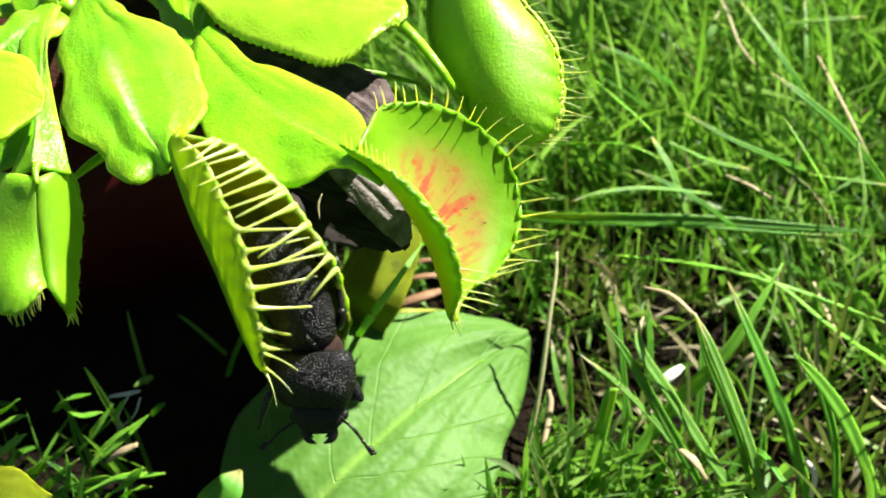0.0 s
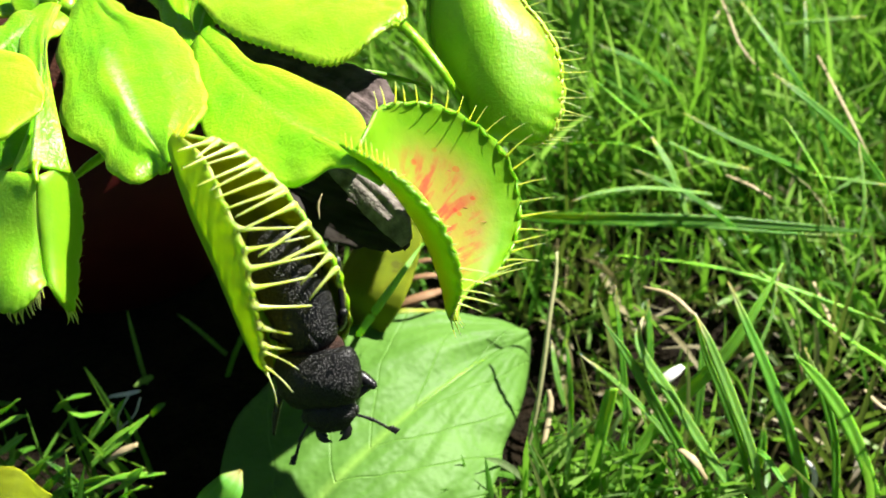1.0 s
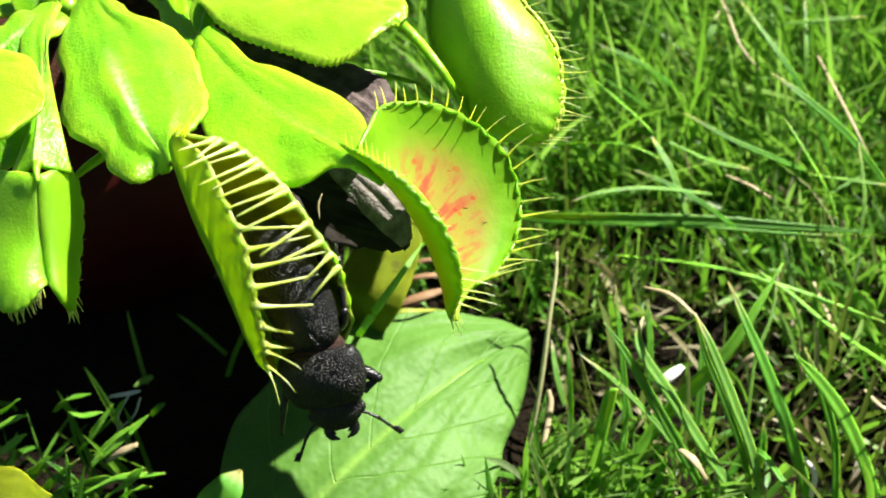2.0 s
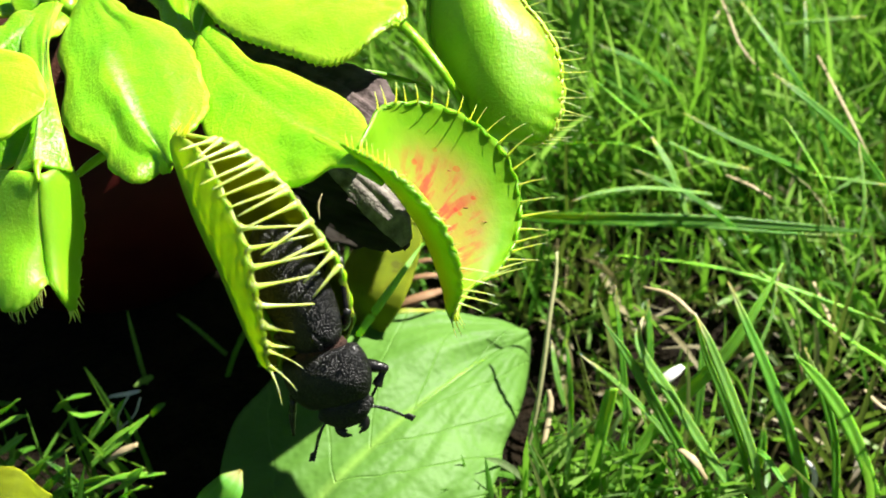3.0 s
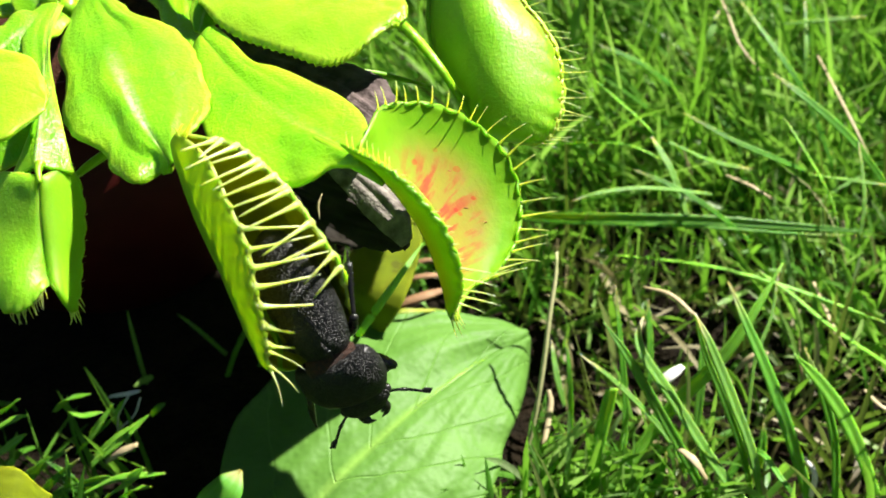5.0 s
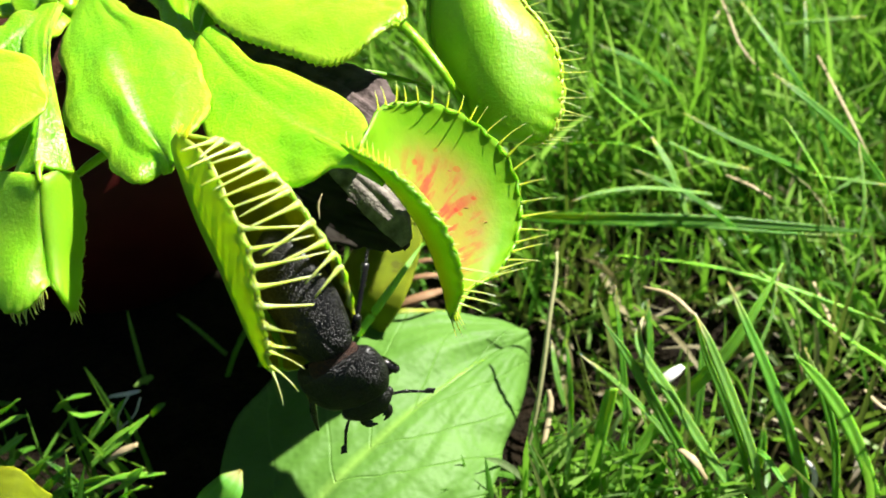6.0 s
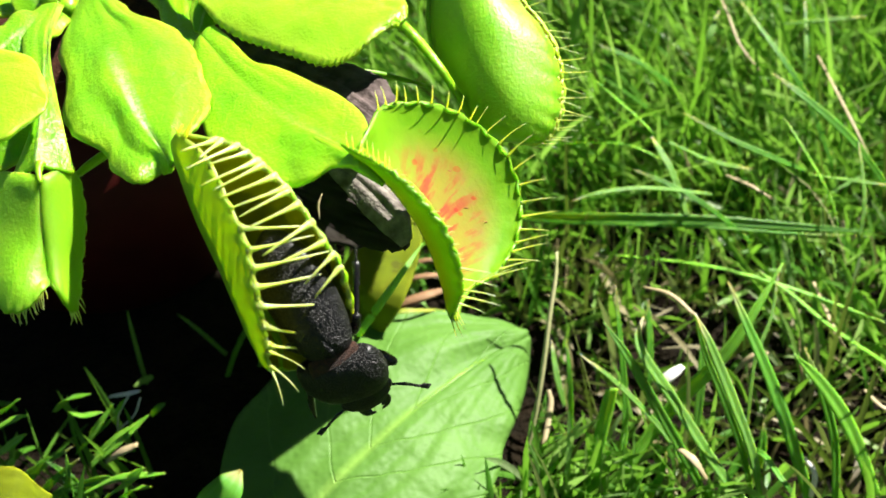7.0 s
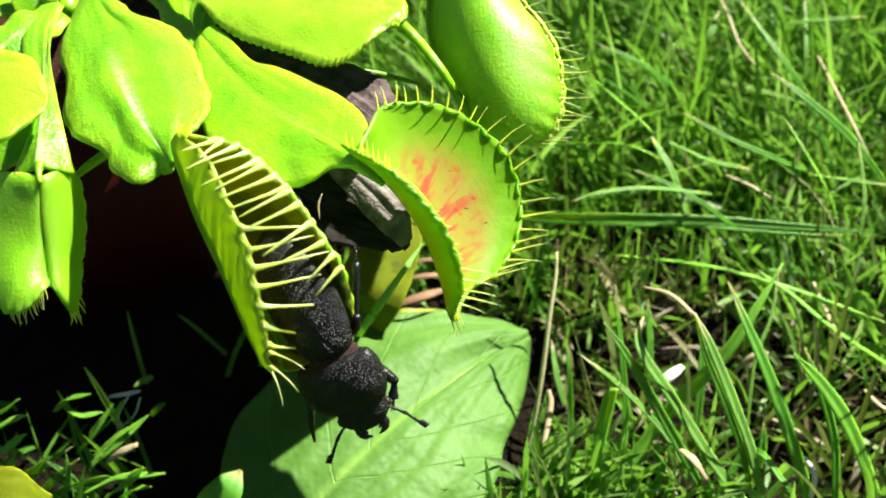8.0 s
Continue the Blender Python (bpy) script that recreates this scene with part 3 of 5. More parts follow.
# broad petiole that carries the trap with the beetle
leaf_b = broad_petiole([(-68.1, 158.2, 97.6), (-68.8, 151.6, 96.2), (-67.6, 142.5, 96.7), (-63.2, 132.5, 97.5), (-61.6, 124.3, 97.2), (-56.6, 115.2, 99.2), (-50.8, 110.6, 100.0), (-48.7, 106.7, 99.8), (-44.2, 102.4, 101.4), (-41.5, 104.7, 101.1), (-39.1, 103.9, 102.1)],
                       [(-66.3, 157.7, 99.0), (-61.0, 146.7, 99.8), (-54.0, 131.0, 101.0), (-46.8, 116.7, 102.0), (-38.6, 103.3, 103.5)],
                       [(-64.5, 156.9, 99.0), (-59.7, 153.5, 100.3), (-54.8, 148.0, 100.5), (-47.5, 143.2, 101.3), (-42.9, 136.6, 101.5), (-39.8, 129.5, 102.0), (-37.1, 122.1, 102.3), (-36.3, 115.8, 103.0), (-37.3, 111.0, 104.0), (-38.3, 108.1, 104.5), (-38.3, 103.2, 104.0)],
                       PETIOLE, "broad wavy-edged leaf stalk with a pale rib and painted speckled sheen", jag=0.5, teeth=11, arch=0.15, wrinkle=0.55, folds=3.6, rib=-0.25, droop=0.5, face=(0.1, -0.25, 0.95), seed=0.6, fold_depth=0.22)
# broad petiole of the open trap
leaf_c = broad_petiole([(-42.9, 139.3, 99.5), (-39.7, 125.4, 100.0), (-35.4, 113.1, 100.0), (-28.9, 105.3, 101.0), (-22.7, 101.4, 101.5), (-18.8, 100.3, 103.4), (-15.7, 101.6, 104.8), (-13.4, 100.5, 105.8), (-11.5, 100.1, 106.2)],
                       [(-41.8, 141.6, 100.3), (-34.7, 130.4, 101.0), (-26.5, 118.9, 102.0), (-18.5, 109.7, 103.7), (-11.9, 102.5, 105.9)],
                       [(-40.4, 145.0, 100.3), (-37.1, 140.6, 100.8), (-32.1, 133.0, 101.2), (-26.9, 129.5, 101.8), (-21.3, 124.8, 102.6), (-16.0, 119.7, 103.4), (-12.1, 113.8, 104.2), (-10.9, 107.8, 105.2), (-11.3, 103.0, 106.2)],
                       PETIOLE_PLAIN, "", arch=0.25, wrinkle=0.3, folds=2.4, rib=-0.2, droop=0.5, face=(0.1, -0.2, 0.97), seed=2.2, fold_depth=0.12)
part("link", tube([Vector(p) for p in [(-18.7, 108.5, 104.0), (-14.3, 103.7, 104.9), (-11.2, 100.5, 105.2), (-8.5, 100.1, 102.7)]], [0.5, 1.0, 0.9, 0.5], 10, 16), PETIOLE_PALE, leaf_c, "", pivot=V((-41.8, 141.6, 100.3)))
# upper petiole with a finely toothed edge
petiole([(-42.1, 155.0, 101.7), (-29.7, 146.7, 104.8), (-17.3, 140.2, 106.8), (-9.6, 136.7, 107.5), (-6.6, 135.0, 107.2)],
                 [2, 3, 4, 5, 6, 6, 3.5, 1], [3.5, 7.6, 9.8, 11.4, 12, 9.6, 3, 1], (0.0, -0.12, 0.99), material=PETIOLE_PALE, cup=-1.5, ripple=0.3, nu=160, nv=18, jag=0.5, teeth=34, rough=0.4, seed=5)
# winged petiole of the hanging trap
leaf_a = broad_petiole([(-74.3, 155.2, 97.7), (-74.5, 146.8, 99.2), (-70.8, 134.7, 98.5), (-65.0, 121.8, 98.2), (-64.6, 115.4, 97.6), (-66.5, 110.7, 94.2)],
                       [(-71.3, 154.6, 98.5), (-69.7, 144.0, 99.2), (-66.1, 131.6, 99.5), (-62.9, 118.7, 99.4), (-60.6, 108.6, 98.5)],
                       [(-70.0, 154.3, 98.2), (-69.1, 145.0, 98.8), (-67.2, 136.9, 99.2), (-63.4, 126.8, 99.0), (-59.5, 117.5, 98.2), (-56.9, 110.5, 95.5)],
                       PETIOLE, "", arch=0.5, wrinkle=0.5, folds=2.0, rib=0.45, face=(0.05, -0.75, 0.65), seed=3)
part("link", tube([Vector(p) for p in [(-60.6, 109.3, 98.5), (-60.5, 107.8, 98.4), (-59.8, 105.8, 97.8)]], [0.9, 0.55, 0.3], 8, 10), PETIOLE_PALE, leaf_a, "", pivot=V((-71.3, 154.6, 98.5)))
leaf_front = broad_petiole([(-82.1, 136.3, 103.0), (-74.3, 131.4, 104.5), (-67.9, 128.1, 105.5), (-64.8, 126.4, 105.4), (-62.3, 122.4, 105.0), (-61.0, 119.4, 104.3)],
                           [(-79.4, 129.2, 103.3), (-71.5, 123.1, 104.3), (-65.0, 119.5, 104.7), (-60.3, 117.5, 104.0)],
                           [(-78.1, 120.1, 100.0), (-70.7, 110.2, 101.0), (-64.8, 109.6, 103.0), (-62.9, 111.9, 103.4), (-61.3, 114.2, 103.5), (-60.3, 115.7, 103.7)],
                           PETIOLE_PALE, "", arch=0.1, wrinkle=0.3, folds=2.0, rib=0.0, droop=0.2, face=(0.1, -0.3, 0.95), seed=1)
petiole([(-69.5, 153.3, 97.2), (-72.3, 147.1, 99.5), (-75.5, 140.9, 98.9), (-81.3, 134.4, 95.3)], [2, 4, 4.5, 4, 2], [2, 4, 4, 4, 2], (0, -0.5, 0.85), cup=-1.6, ripple=0.4, seed=7)
petiole([(-66.0, 129.4, 93.1), (-69.9, 124.7, 91.3), (-76.5, 122.4, 89.0), (-81.2, 121.1, 87.6)], [1, 3, 3.4, 2], [1, 2, 3, 2], (0, -0.6, 0.8), seed=9)
petiole([(-42.4, 156.4, 103.2), (-42.9, 151.6, 99.7), (-43.7, 147.6, 97.2)], [1.7, 2.3, 2.5, 1.2], [1.7, 2, 2.3, 0.8], (0.2, -0.8, 0.5), cup=-2, seed=4)
petiole([(-80.7, 163.7, 99.1), (-76.7, 158.9, 97.1), (-72.4, 157.0, 95.3)], [2, 4, 2], [2, 4, 2], (0, -0.6, 0.8), seed=2)
broad_petiole([(-59.2, 177.2, 88.0), (-56.8, 168.0, 88.0), (-53.8, 161.4, 88.0), (-47.1, 151.6, 88.0)],
              [(-55.0, 177.2, 88.3), (-53.0, 167.5, 88.3), (-50.3, 159.3, 88.3), (-46.3, 151.0, 88.2)],
              [(-51.0, 177.6, 88.3), (-48.9, 167.5, 88.3), (-46.8, 158.5, 88.2), (-45.5, 150.9, 88.0)],
              PETIOLE_PLAIN, "", arch=0.2, wrinkle=0.3, seed=33)
broad_petiole([(-65.6, 181.8, 87.5), (-61.7, 176.3, 87.5), (-57.5, 171.0, 87.5)],
              [(-62.2, 181.4, 88.0), (-59.2, 176.3, 88.0), (-57.0, 171.4, 88.0)],
              [(-59.0, 182.7, 87.5), (-58.1, 178.1, 87.5), (-57.4, 173.6, 87.5)],
              PETIOLE_PLAIN, "", arch=0.1, wrinkle=0.2, seed=34)
broad_petiole([(-89.9, 154.2, 94.0), (-84.7, 157.7, 94.0), (-79.2, 158.9, 94.0), (-76.3, 161.0, 94.0)],
              [(-93.0, 163.4, 94.5), (-86.5, 163.4, 94.5), (-81.0, 163.4, 94.5), (-76.6, 162.9, 94.3)],
              [(-97.4, 175.2, 94.0), (-88.7, 172.9, 94.0), (-82.9, 170.7, 94.0), (-77.6, 166.8, 94.0)],
              PETIOLE_PLAIN, "", arch=0.3, wrinkle=0.3, seed=35)
# unseen leaves added on the rosette's sunny far side, shading pot and lawn
petiole([(-75, 195, 86), (-42, 192, 106), (-5, 189, 110), (28, 184, 104)], [3, 8, 10, 12, 17, 20, 15], [3, 8, 9, 8, 12, 14, 10], (0, 0, 1), cup=-1, ripple=1, seed=12)
petiole([(-75, 203, 86), (-50, 211, 108), (-15, 214, 111), (28, 213, 101)], [4, 18, 27, 26, 14], [4, 13, 16, 15, 8], (0, 0, 1), cup=-1, ripple=1, seed=13)
petiole([(-70, 190, 88), (-40, 173, 107), (-4, 168, 109), (29, 163, 101)], [3, 3, 3, 4, 6, 11, 2], [3, 3, 3, 5, 11, 19, 6], (0, 0, 1), cup=-1, ripple=1, seed=14)
part("stalk", tube([Vector(p) for p in ((-15.6, 138.6, 95.3), (-10.4, 140.6, 93.0), (-3.3, 142.5, 89.3))], [0.55, 0.5, 0.4], 8, 12), LOBE_RUDDY, plant, "", pivot=V((-15.6, 138.6, 95.3)))
part("stalk", tube([Vector(p) for p in ((-8.7, 136.5, 107.3), (-5.0, 136.0, 104.0), (0.1, 129.5, 101.0), (6.5, 128.6, 89.4))], [1.3, 0.95, 0.8, 0.8], 10, 24, 0.8), PETIOLE_PALE, plant, "long thin green leaf stalk", pivot=V((-8.7, 136.5, 107.3)))
part("stub", tube([Vector(p) for p in ((-59.3, 115.3, 90.4), (-57.2, 118.5, 90.8), (-54.7, 121.7, 91.0))], [0.45, 0.75, 0.8], 8, 10), PETIOLE_PALE, plant, "pale cut flower stalk stub", pivot=V((-54.7, 121.7, 91.0)))
# crown where the leaves join
part("crown", joined(*[tube([Vector(p) for p in ((-86 + a, 200 + b, 72), (-80 + a * 2, 188 + b, 86), tuple(Vector((-70.3, 157.5, 95.8)) + Vector((a, 0, -a * 0.6))))], [3.2, 2.6, 1.6], 8, 10) for a, b in ((0, 0), (4, 3), (-3, 4))]),
     PETIOLE_PALE, plant, "pale leaf bases at the crown")

HINGE_1 = [(-37.5, 103.0, 107.8), (-36.2, 103.7, 98.6), (-33.0, 100.7, 91.2), (-28.3, 94.8, 85.4), (-24.6, 87.1, 83.4), (-23.2, 80.8, 85.5)]
RIM_1L = [(-37.0, 102.9, 109.1), (-34.4, 100.2, 109.9), (-31.8, 97.1, 109.7), (-29.9, 94.0, 108.6), (-28.2, 90.8, 106.8), (-26.5, 88.0, 105.0), (-25.5, 85.7, 103.2), (-24.9, 83.2, 100.7), (-24.3, 81.1, 98.2), (-23.9, 79.6, 94.9), (-23.7, 78.8, 92.7), (-24.0, 78.4, 90.3), (-24.1, 79.3, 86.9)]
RIM_1R = [(-36.5, 103.0, 109.2), (-31.6, 101.6, 109.1), (-28.1, 100.1, 109.1), (-24.9, 97.7, 108.1), (-21.4, 94.7, 106.5), (-19.0, 92.3, 104.1), (-16.6, 89.8, 101.6), (-14.7, 88.1, 99.2), (-13.9, 87.3, 96.3), (-13.3, 86.1, 92.2), (-13.4, 86.2, 88.1), (-15.8, 86.8, 83.1), (-20.5, 84.2, 81.9), (-22.5, 81.2, 84.5)]
trap_1 = trap(plant, HINGE_1, [
    (RIM_1L, 3.6, (-1, -0.1, -0.15), False, []),
    (RIM_1R, 4.2, (0.55, 0.5, -0.6), True, [])],
    V((-37.5, 103.0, 107.8)), LOBE_IN_PLAIN, "closed trap gripping a beetle, interlocked bristles", 1.0, 0.25, outers=(LOBE_DEEP, None), lip=0.3, lip_material=LIP, zig=0.1)


def webbed_rim(trap, rim, feet, inward):
    """The fleshy lip between the bristles' feet: thick at each foot, drawn back in between."""
    line = spline(rim)
    n = 170
    pts, radii = [], []
    for k in range(n + 1):
        s = k / n
        near = max(math.exp(-((s - f) / 0.013) ** 2) for f in feet)
        ends = min(1.0, 12 * s, 8 * (1 - s))
        pts.append(line(s) + Vector(inward) * ((near - 0.35) * 0.34 * ends))
        radii.append((0.30 + 0.24 * near) * (0.35 + 0.65 * ends))
    part("web", tube(pts, radii, 8, n, 0.75, (0, -0.7, 0.7)), LIP, trap)


def spike(trap, foot, tip, lift, thickness=1.0):
    """A trap's long bristle from its webbed foot to its blunt tip; lift arches it outwards (mm)."""
    mid = foot.lerp(tip, 0.5) + lift
    bm = tube([foot - (mid - foot) * 0.06, foot.lerp(mid, 0.5) + lift * 0.25, mid, mid.lerp(tip, 0.5) + lift * 0.22, tip], [k * thickness for k in (0.62, 0.42, 0.28, 0.22, 0.2, 0.19, 0.17, 0.15, 0.09)], 7, 12)
    part("bristle", bm, CILIA, trap)


def ladder(trap, own, other, rows, thickness=1.0):
    """Bristles that cross from one rim to the other: foot along the own rim, aim along the other rim, share of the way, lift."""
    a, b, out = spline(own), spline(other), Vector((-0.05, -0.75, 0.6))
    for s, aim, share, lift in rows:
        foot = a(s)
        tip = foot.lerp(b(aim), share) + out * (lift * 0.8)
        spike(trap, foot, tip, out * lift, thickness * random.uniform(0.9, 1.1))


FROM_RIGHT = [(0.083, 0.113, 1.63, 0.9), (0.099, 0.155, 1.20, 0.5), (0.151, 0.175, 1.66, 1.0), (0.186, 0.193, 0.98, 0.7), (0.221, 0.247, 1.37, 0.8), (0.237, 0.273, 1.16, 0.5), (0.274, 0.302, 1.08, 0.6), (0.309, 0.340, 1.01, 0.6), (0.319, 0.375, 0.92, 0.8), (0.360, 0.417, 0.96, 0.6), (0.413, 0.532, 0.79, 1.0), (0.470, 0.565, 0.72, 0.6), (0.515, 0.730, 0.40, 0.8), (0.562, 0.890, 0.35, 0.8)]
FROM_LEFT = [(0.408, 0.420, 1.02, 0.7), (0.488, 0.445, 0.94, 0.5), (0.546, 0.500, 0.99, 0.6), (0.605, 0.573, 0.77, 0.7), (0.667, 0.675, 0.76, 0.8), (0.729, 0.818, 0.61, 0.9), (0.822, 0.850, 0.61, 0.9)]
ladder(trap_1, RIM_1R, RIM_1L, FROM_RIGHT)
ladder(trap_1, RIM_1L, RIM_1R, FROM_LEFT, 0.85)
webbed_rim(trap_1, RIM_1R, [r[0] for r in FROM_RIGHT] + [0.03, 0.08, 0.62, 0.68], (-0.8, -0.3, 0.0))
webbed_rim(trap_1, RIM_1L, [r[0] for r in FROM_LEFT] + [0.86, 0.93], (0.9, 0.2, 0.2))
for s, way in ((0.857, (5.1, -2.9, -0.1)), (0.943, (4.3, -3.8, -1.0)), (0.971, (1.9, -4.2, -2.8)), (0.038, (3.2, -0.7, 5.0)), (0.016, (-0.2, -1.4, 2.8)), (0.053, (1.5, -0.2, 2.6)), (0.005, (1.7, -1.4, 2.9))):
    foot = spline(RIM_1L)(s)
    spike(trap_1, foot, foot + Vector(way), Vector((0.35, -0.25, 0.55)), 0.55)

HINGE_2 = [(-12.1, 102.9, 106.3), (-6.7, 105.0, 99.8), (-2.3, 104.1, 94.0), (0.5, 99.9, 89.1), (1.8, 94.3, 86.4), (1.9, 89.3, 86.3)]
RIM_2L = [(-14.1, 102.1, 108.2), (-9.8, 99.1, 108.0), (-5.6, 96.3, 106.7), (-2.9, 94.3, 104.7), (0.0, 92.1, 101.8), (1.8, 90.1, 97.6), (2.5, 89.5, 92.8), (1.9, 89.4, 89.2), (1.1, 89.0, 86.6)]
RIM_2R = [(-11.7, 102.5, 107.2), (-10.5, 106.4, 107.6), (-9.1, 111.1, 107.4), (-6.2, 114.1, 106.1), (-2.0, 116.4, 104.2), (2.4, 117.7, 101.3), (6.5, 117.8, 97.8), (9.7, 116.1, 94.7), (11.6, 113.2, 91.1), (12.1, 109.1, 88.3), (11.1, 105.0, 86.4), (9.5, 101.9, 85.5), (7.2, 99.0, 84.7), (4.6, 97.3, 85.1), (2.6, 93.1, 86.5), (1.5, 89.1, 86.8)]
trap_2 = trap(plant, HINGE_2, [
    (RIM_2L, 2.8, (-0.85, 0.1, -0.5), False, [((0.1, -0.1, 0.5), 0.45, 9, (0.03, 0.2), 3.6, (0, 0, 1), 0.15, 0.0, 0.7), ((0.75, 0.1, 0.3), 0.3, 15, (0.2, 0.66), 0.9, (1, 0, 0), 0.2, 0.0, 2.4), ((0.9, 0.0, -0.2), 0.15, 5, (0.66, 0.86), 5.6, (0, 0, -1), 0.12, 0.2, 0.6), ((0.3, -0.2, -0.75), 0.1, 4, (0.9, 0.99), 3.6, (0.5, 0, -1), 0.15, 0.0, 0.7)]),
    (RIM_2R, 2.8, (0.25, 0.75, -0.6), True, [((0.0, -0.6, 0.75), 0.4, 9, (0.12, 0.36), 4.6, (-0.4, 0, 1), 0.12, 0.2, 0.62), ((0.2, -0.5, 0.6), 0.7, 17, (0.37, 0.9), 5.8, (0.2, 0, -1), 0.14, 0.3, 0.6)])],
    V((-12.1, 102.9, 106.3)), LOBE_IN, "open trap with a red-flushed inside", 1.0, 0.22, (LOBE_RUDDY, None), lip=0.3, lip_material=LIP_GREEN, zig=0.34, teeth=21)

HINGE_3 = [(6.5, 127.8, 90.0), (2.1, 135.4, 93.5), (-2.0, 143.9, 99.2), (-1.1, 154.2, 106.6), (2.7, 159.2, 111.6)]
RIM_3A = [(7.1, 126.9, 90.5), (12.1, 122.8, 92.2), (16.1, 122.2, 93.0), (18.4, 124.9, 95.8), (18.8, 130.1, 99.4), (17.2, 135.7, 103.1), (12.2, 143.9, 106.1), (6.5, 153.8, 109.1), (2.8, 159.3, 111.8)]
RIM_3B = [(7.2, 128.4, 89.3), (12.7, 125.0, 90.2), (16.8, 124.4, 91.0), (19.4, 127.2, 93.9), (19.8, 132.2, 98.0), (18.2, 138.2, 102.0), (13.1, 146.8, 104.9), (7.2, 155.8, 108.4), (3.0, 160.4, 111.4)]
trap(plant, HINGE_3, [
    (RIM_3A, 8.3, (-0.1, -0.75, 0.6), True, [((0.6, 0.1, 0.15), 0.6, 16, (0.2, 0.8), 5.4, (0, 0, 1), 0.22, 0.2, 0.42)]),
    (RIM_3B, 6.0, (0.2, 0.75, -0.6), False, [((0.4, 0.3, 0.1), 0.7, 13, (0.16, 0.82), 4.2, (0, 0, -1), 0.25, 0.2, 0.42)])],
    V(HINGE_3[0]), LOBE_IN_PLAIN, "plump closed trap with a short-toothed rim", outers=(LOBE_PALE, LOBE_PALE), lip=0.34, lip_material=LIP, zig=0.3, teeth=30)

HINGE_4 = [(-60.2, 107.1, 97.7), (-60.1, 103.3, 93.9), (-59.8, 100.1, 90.0), (-59.2, 97.4, 87.3), (-58.5, 95.7, 86.3)]
RIM_4L = [(-60.4, 107.1, 97.7), (-64.1, 108.9, 96.7), (-69.6, 111.5, 93.7), (-73.0, 107.2, 87.9), (-71.5, 100.2, 85.1), (-65.7, 93.0, 85.0), (-62.5, 91.4, 85.5), (-60.3, 92.2, 86.3), (-58.9, 93.9, 87.3), (-58.5, 95.5, 86.8)]
RIM_4R = [(-59.9, 107.1, 97.7), (-58.6, 109.6, 96.7), (-57.7, 112.2, 94.3), (-57.1, 110.7, 90.0), (-56.9, 107.3, 86.6), (-57.0, 103.2, 83.9), (-56.5, 98.7, 82.2), (-56.2, 94.8, 81.9), (-57.1, 94.8, 83.3), (-58.0, 95.5, 85.4), (-58.5, 95.8, 86.4)]
# pale flesh on the left lobe only: its sunlit glow put into the colour
trap_4 = trap(plant, HINGE_4, [
    (RIM_4L, 1.8, (-0.3, -0.6, 0.7), True, [((0, 0.1, -0.7), 0.4, 14, (0.62, 0.9), 2.8, (0, 0, -1), 0.15, 0.2)]),
    (RIM_4R, 2.2, (0.4, -0.7, 0.5), False, [((0.3, 0.2, 0.1), 0.4, 17, (0.2, 0.62), 0.8, (0, 0, 1), 0.2, 0.0, 1.6), ((0, 0.1, -0.7), 0.4, 8, (0.62, 0.8), 3.2, (0, 0, -1), 0.15, 0.0)])],
    V((-60.0, 107.4, 97.9)), LOBE_IN_PLAIN, "hanging closed trap with fine bristles at its tips", 0.45, outers=(LOBE_PALE, None))

for s_at, r_at in ((0.38, 0.42), (0.5, 0.34), (0.57, 0.5)):
    foot = spline(HINGE_2)(s_at).lerp(spline(RIM_2R)(s_at), r_at) + Vector((0.25, 0.75, -0.6)).normalized() * (2.8 * math.sin(math.pi * r_at ** 0.85) ** 0.8)
    part("trigger_hair", tube([foot, foot + Vector((-0.3, -0.4, 0.5)), foot + Vector((-0.8, -0.7, 0.8))], [0.1, 0.07, 0.03], 6, 6), TRIGGER, trap_2)

# withered leaf under the plant; its shade is put into the dark colour
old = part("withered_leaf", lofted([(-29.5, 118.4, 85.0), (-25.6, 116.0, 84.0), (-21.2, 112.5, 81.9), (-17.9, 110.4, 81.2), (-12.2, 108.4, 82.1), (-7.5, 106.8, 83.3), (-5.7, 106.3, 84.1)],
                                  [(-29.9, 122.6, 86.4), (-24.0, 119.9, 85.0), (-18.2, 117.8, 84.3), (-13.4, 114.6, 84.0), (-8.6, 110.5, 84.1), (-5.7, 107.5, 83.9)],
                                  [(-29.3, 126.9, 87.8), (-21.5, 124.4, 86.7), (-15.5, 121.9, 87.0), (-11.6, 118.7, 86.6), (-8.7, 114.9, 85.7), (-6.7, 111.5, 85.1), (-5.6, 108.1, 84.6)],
                                  arch=-0.8, wrinkle=1.2, folds=4, face=(-0.5, -0.6, 0.4), jag=0.7, teeth=9, seed=11, fold_depth=0.3), OLD_LEAF_SHADED, plant, "withered grey-brown leaf with its shade painted dark", pivot=V((-35.9, 143.8, 99.1)), thick=0.4)
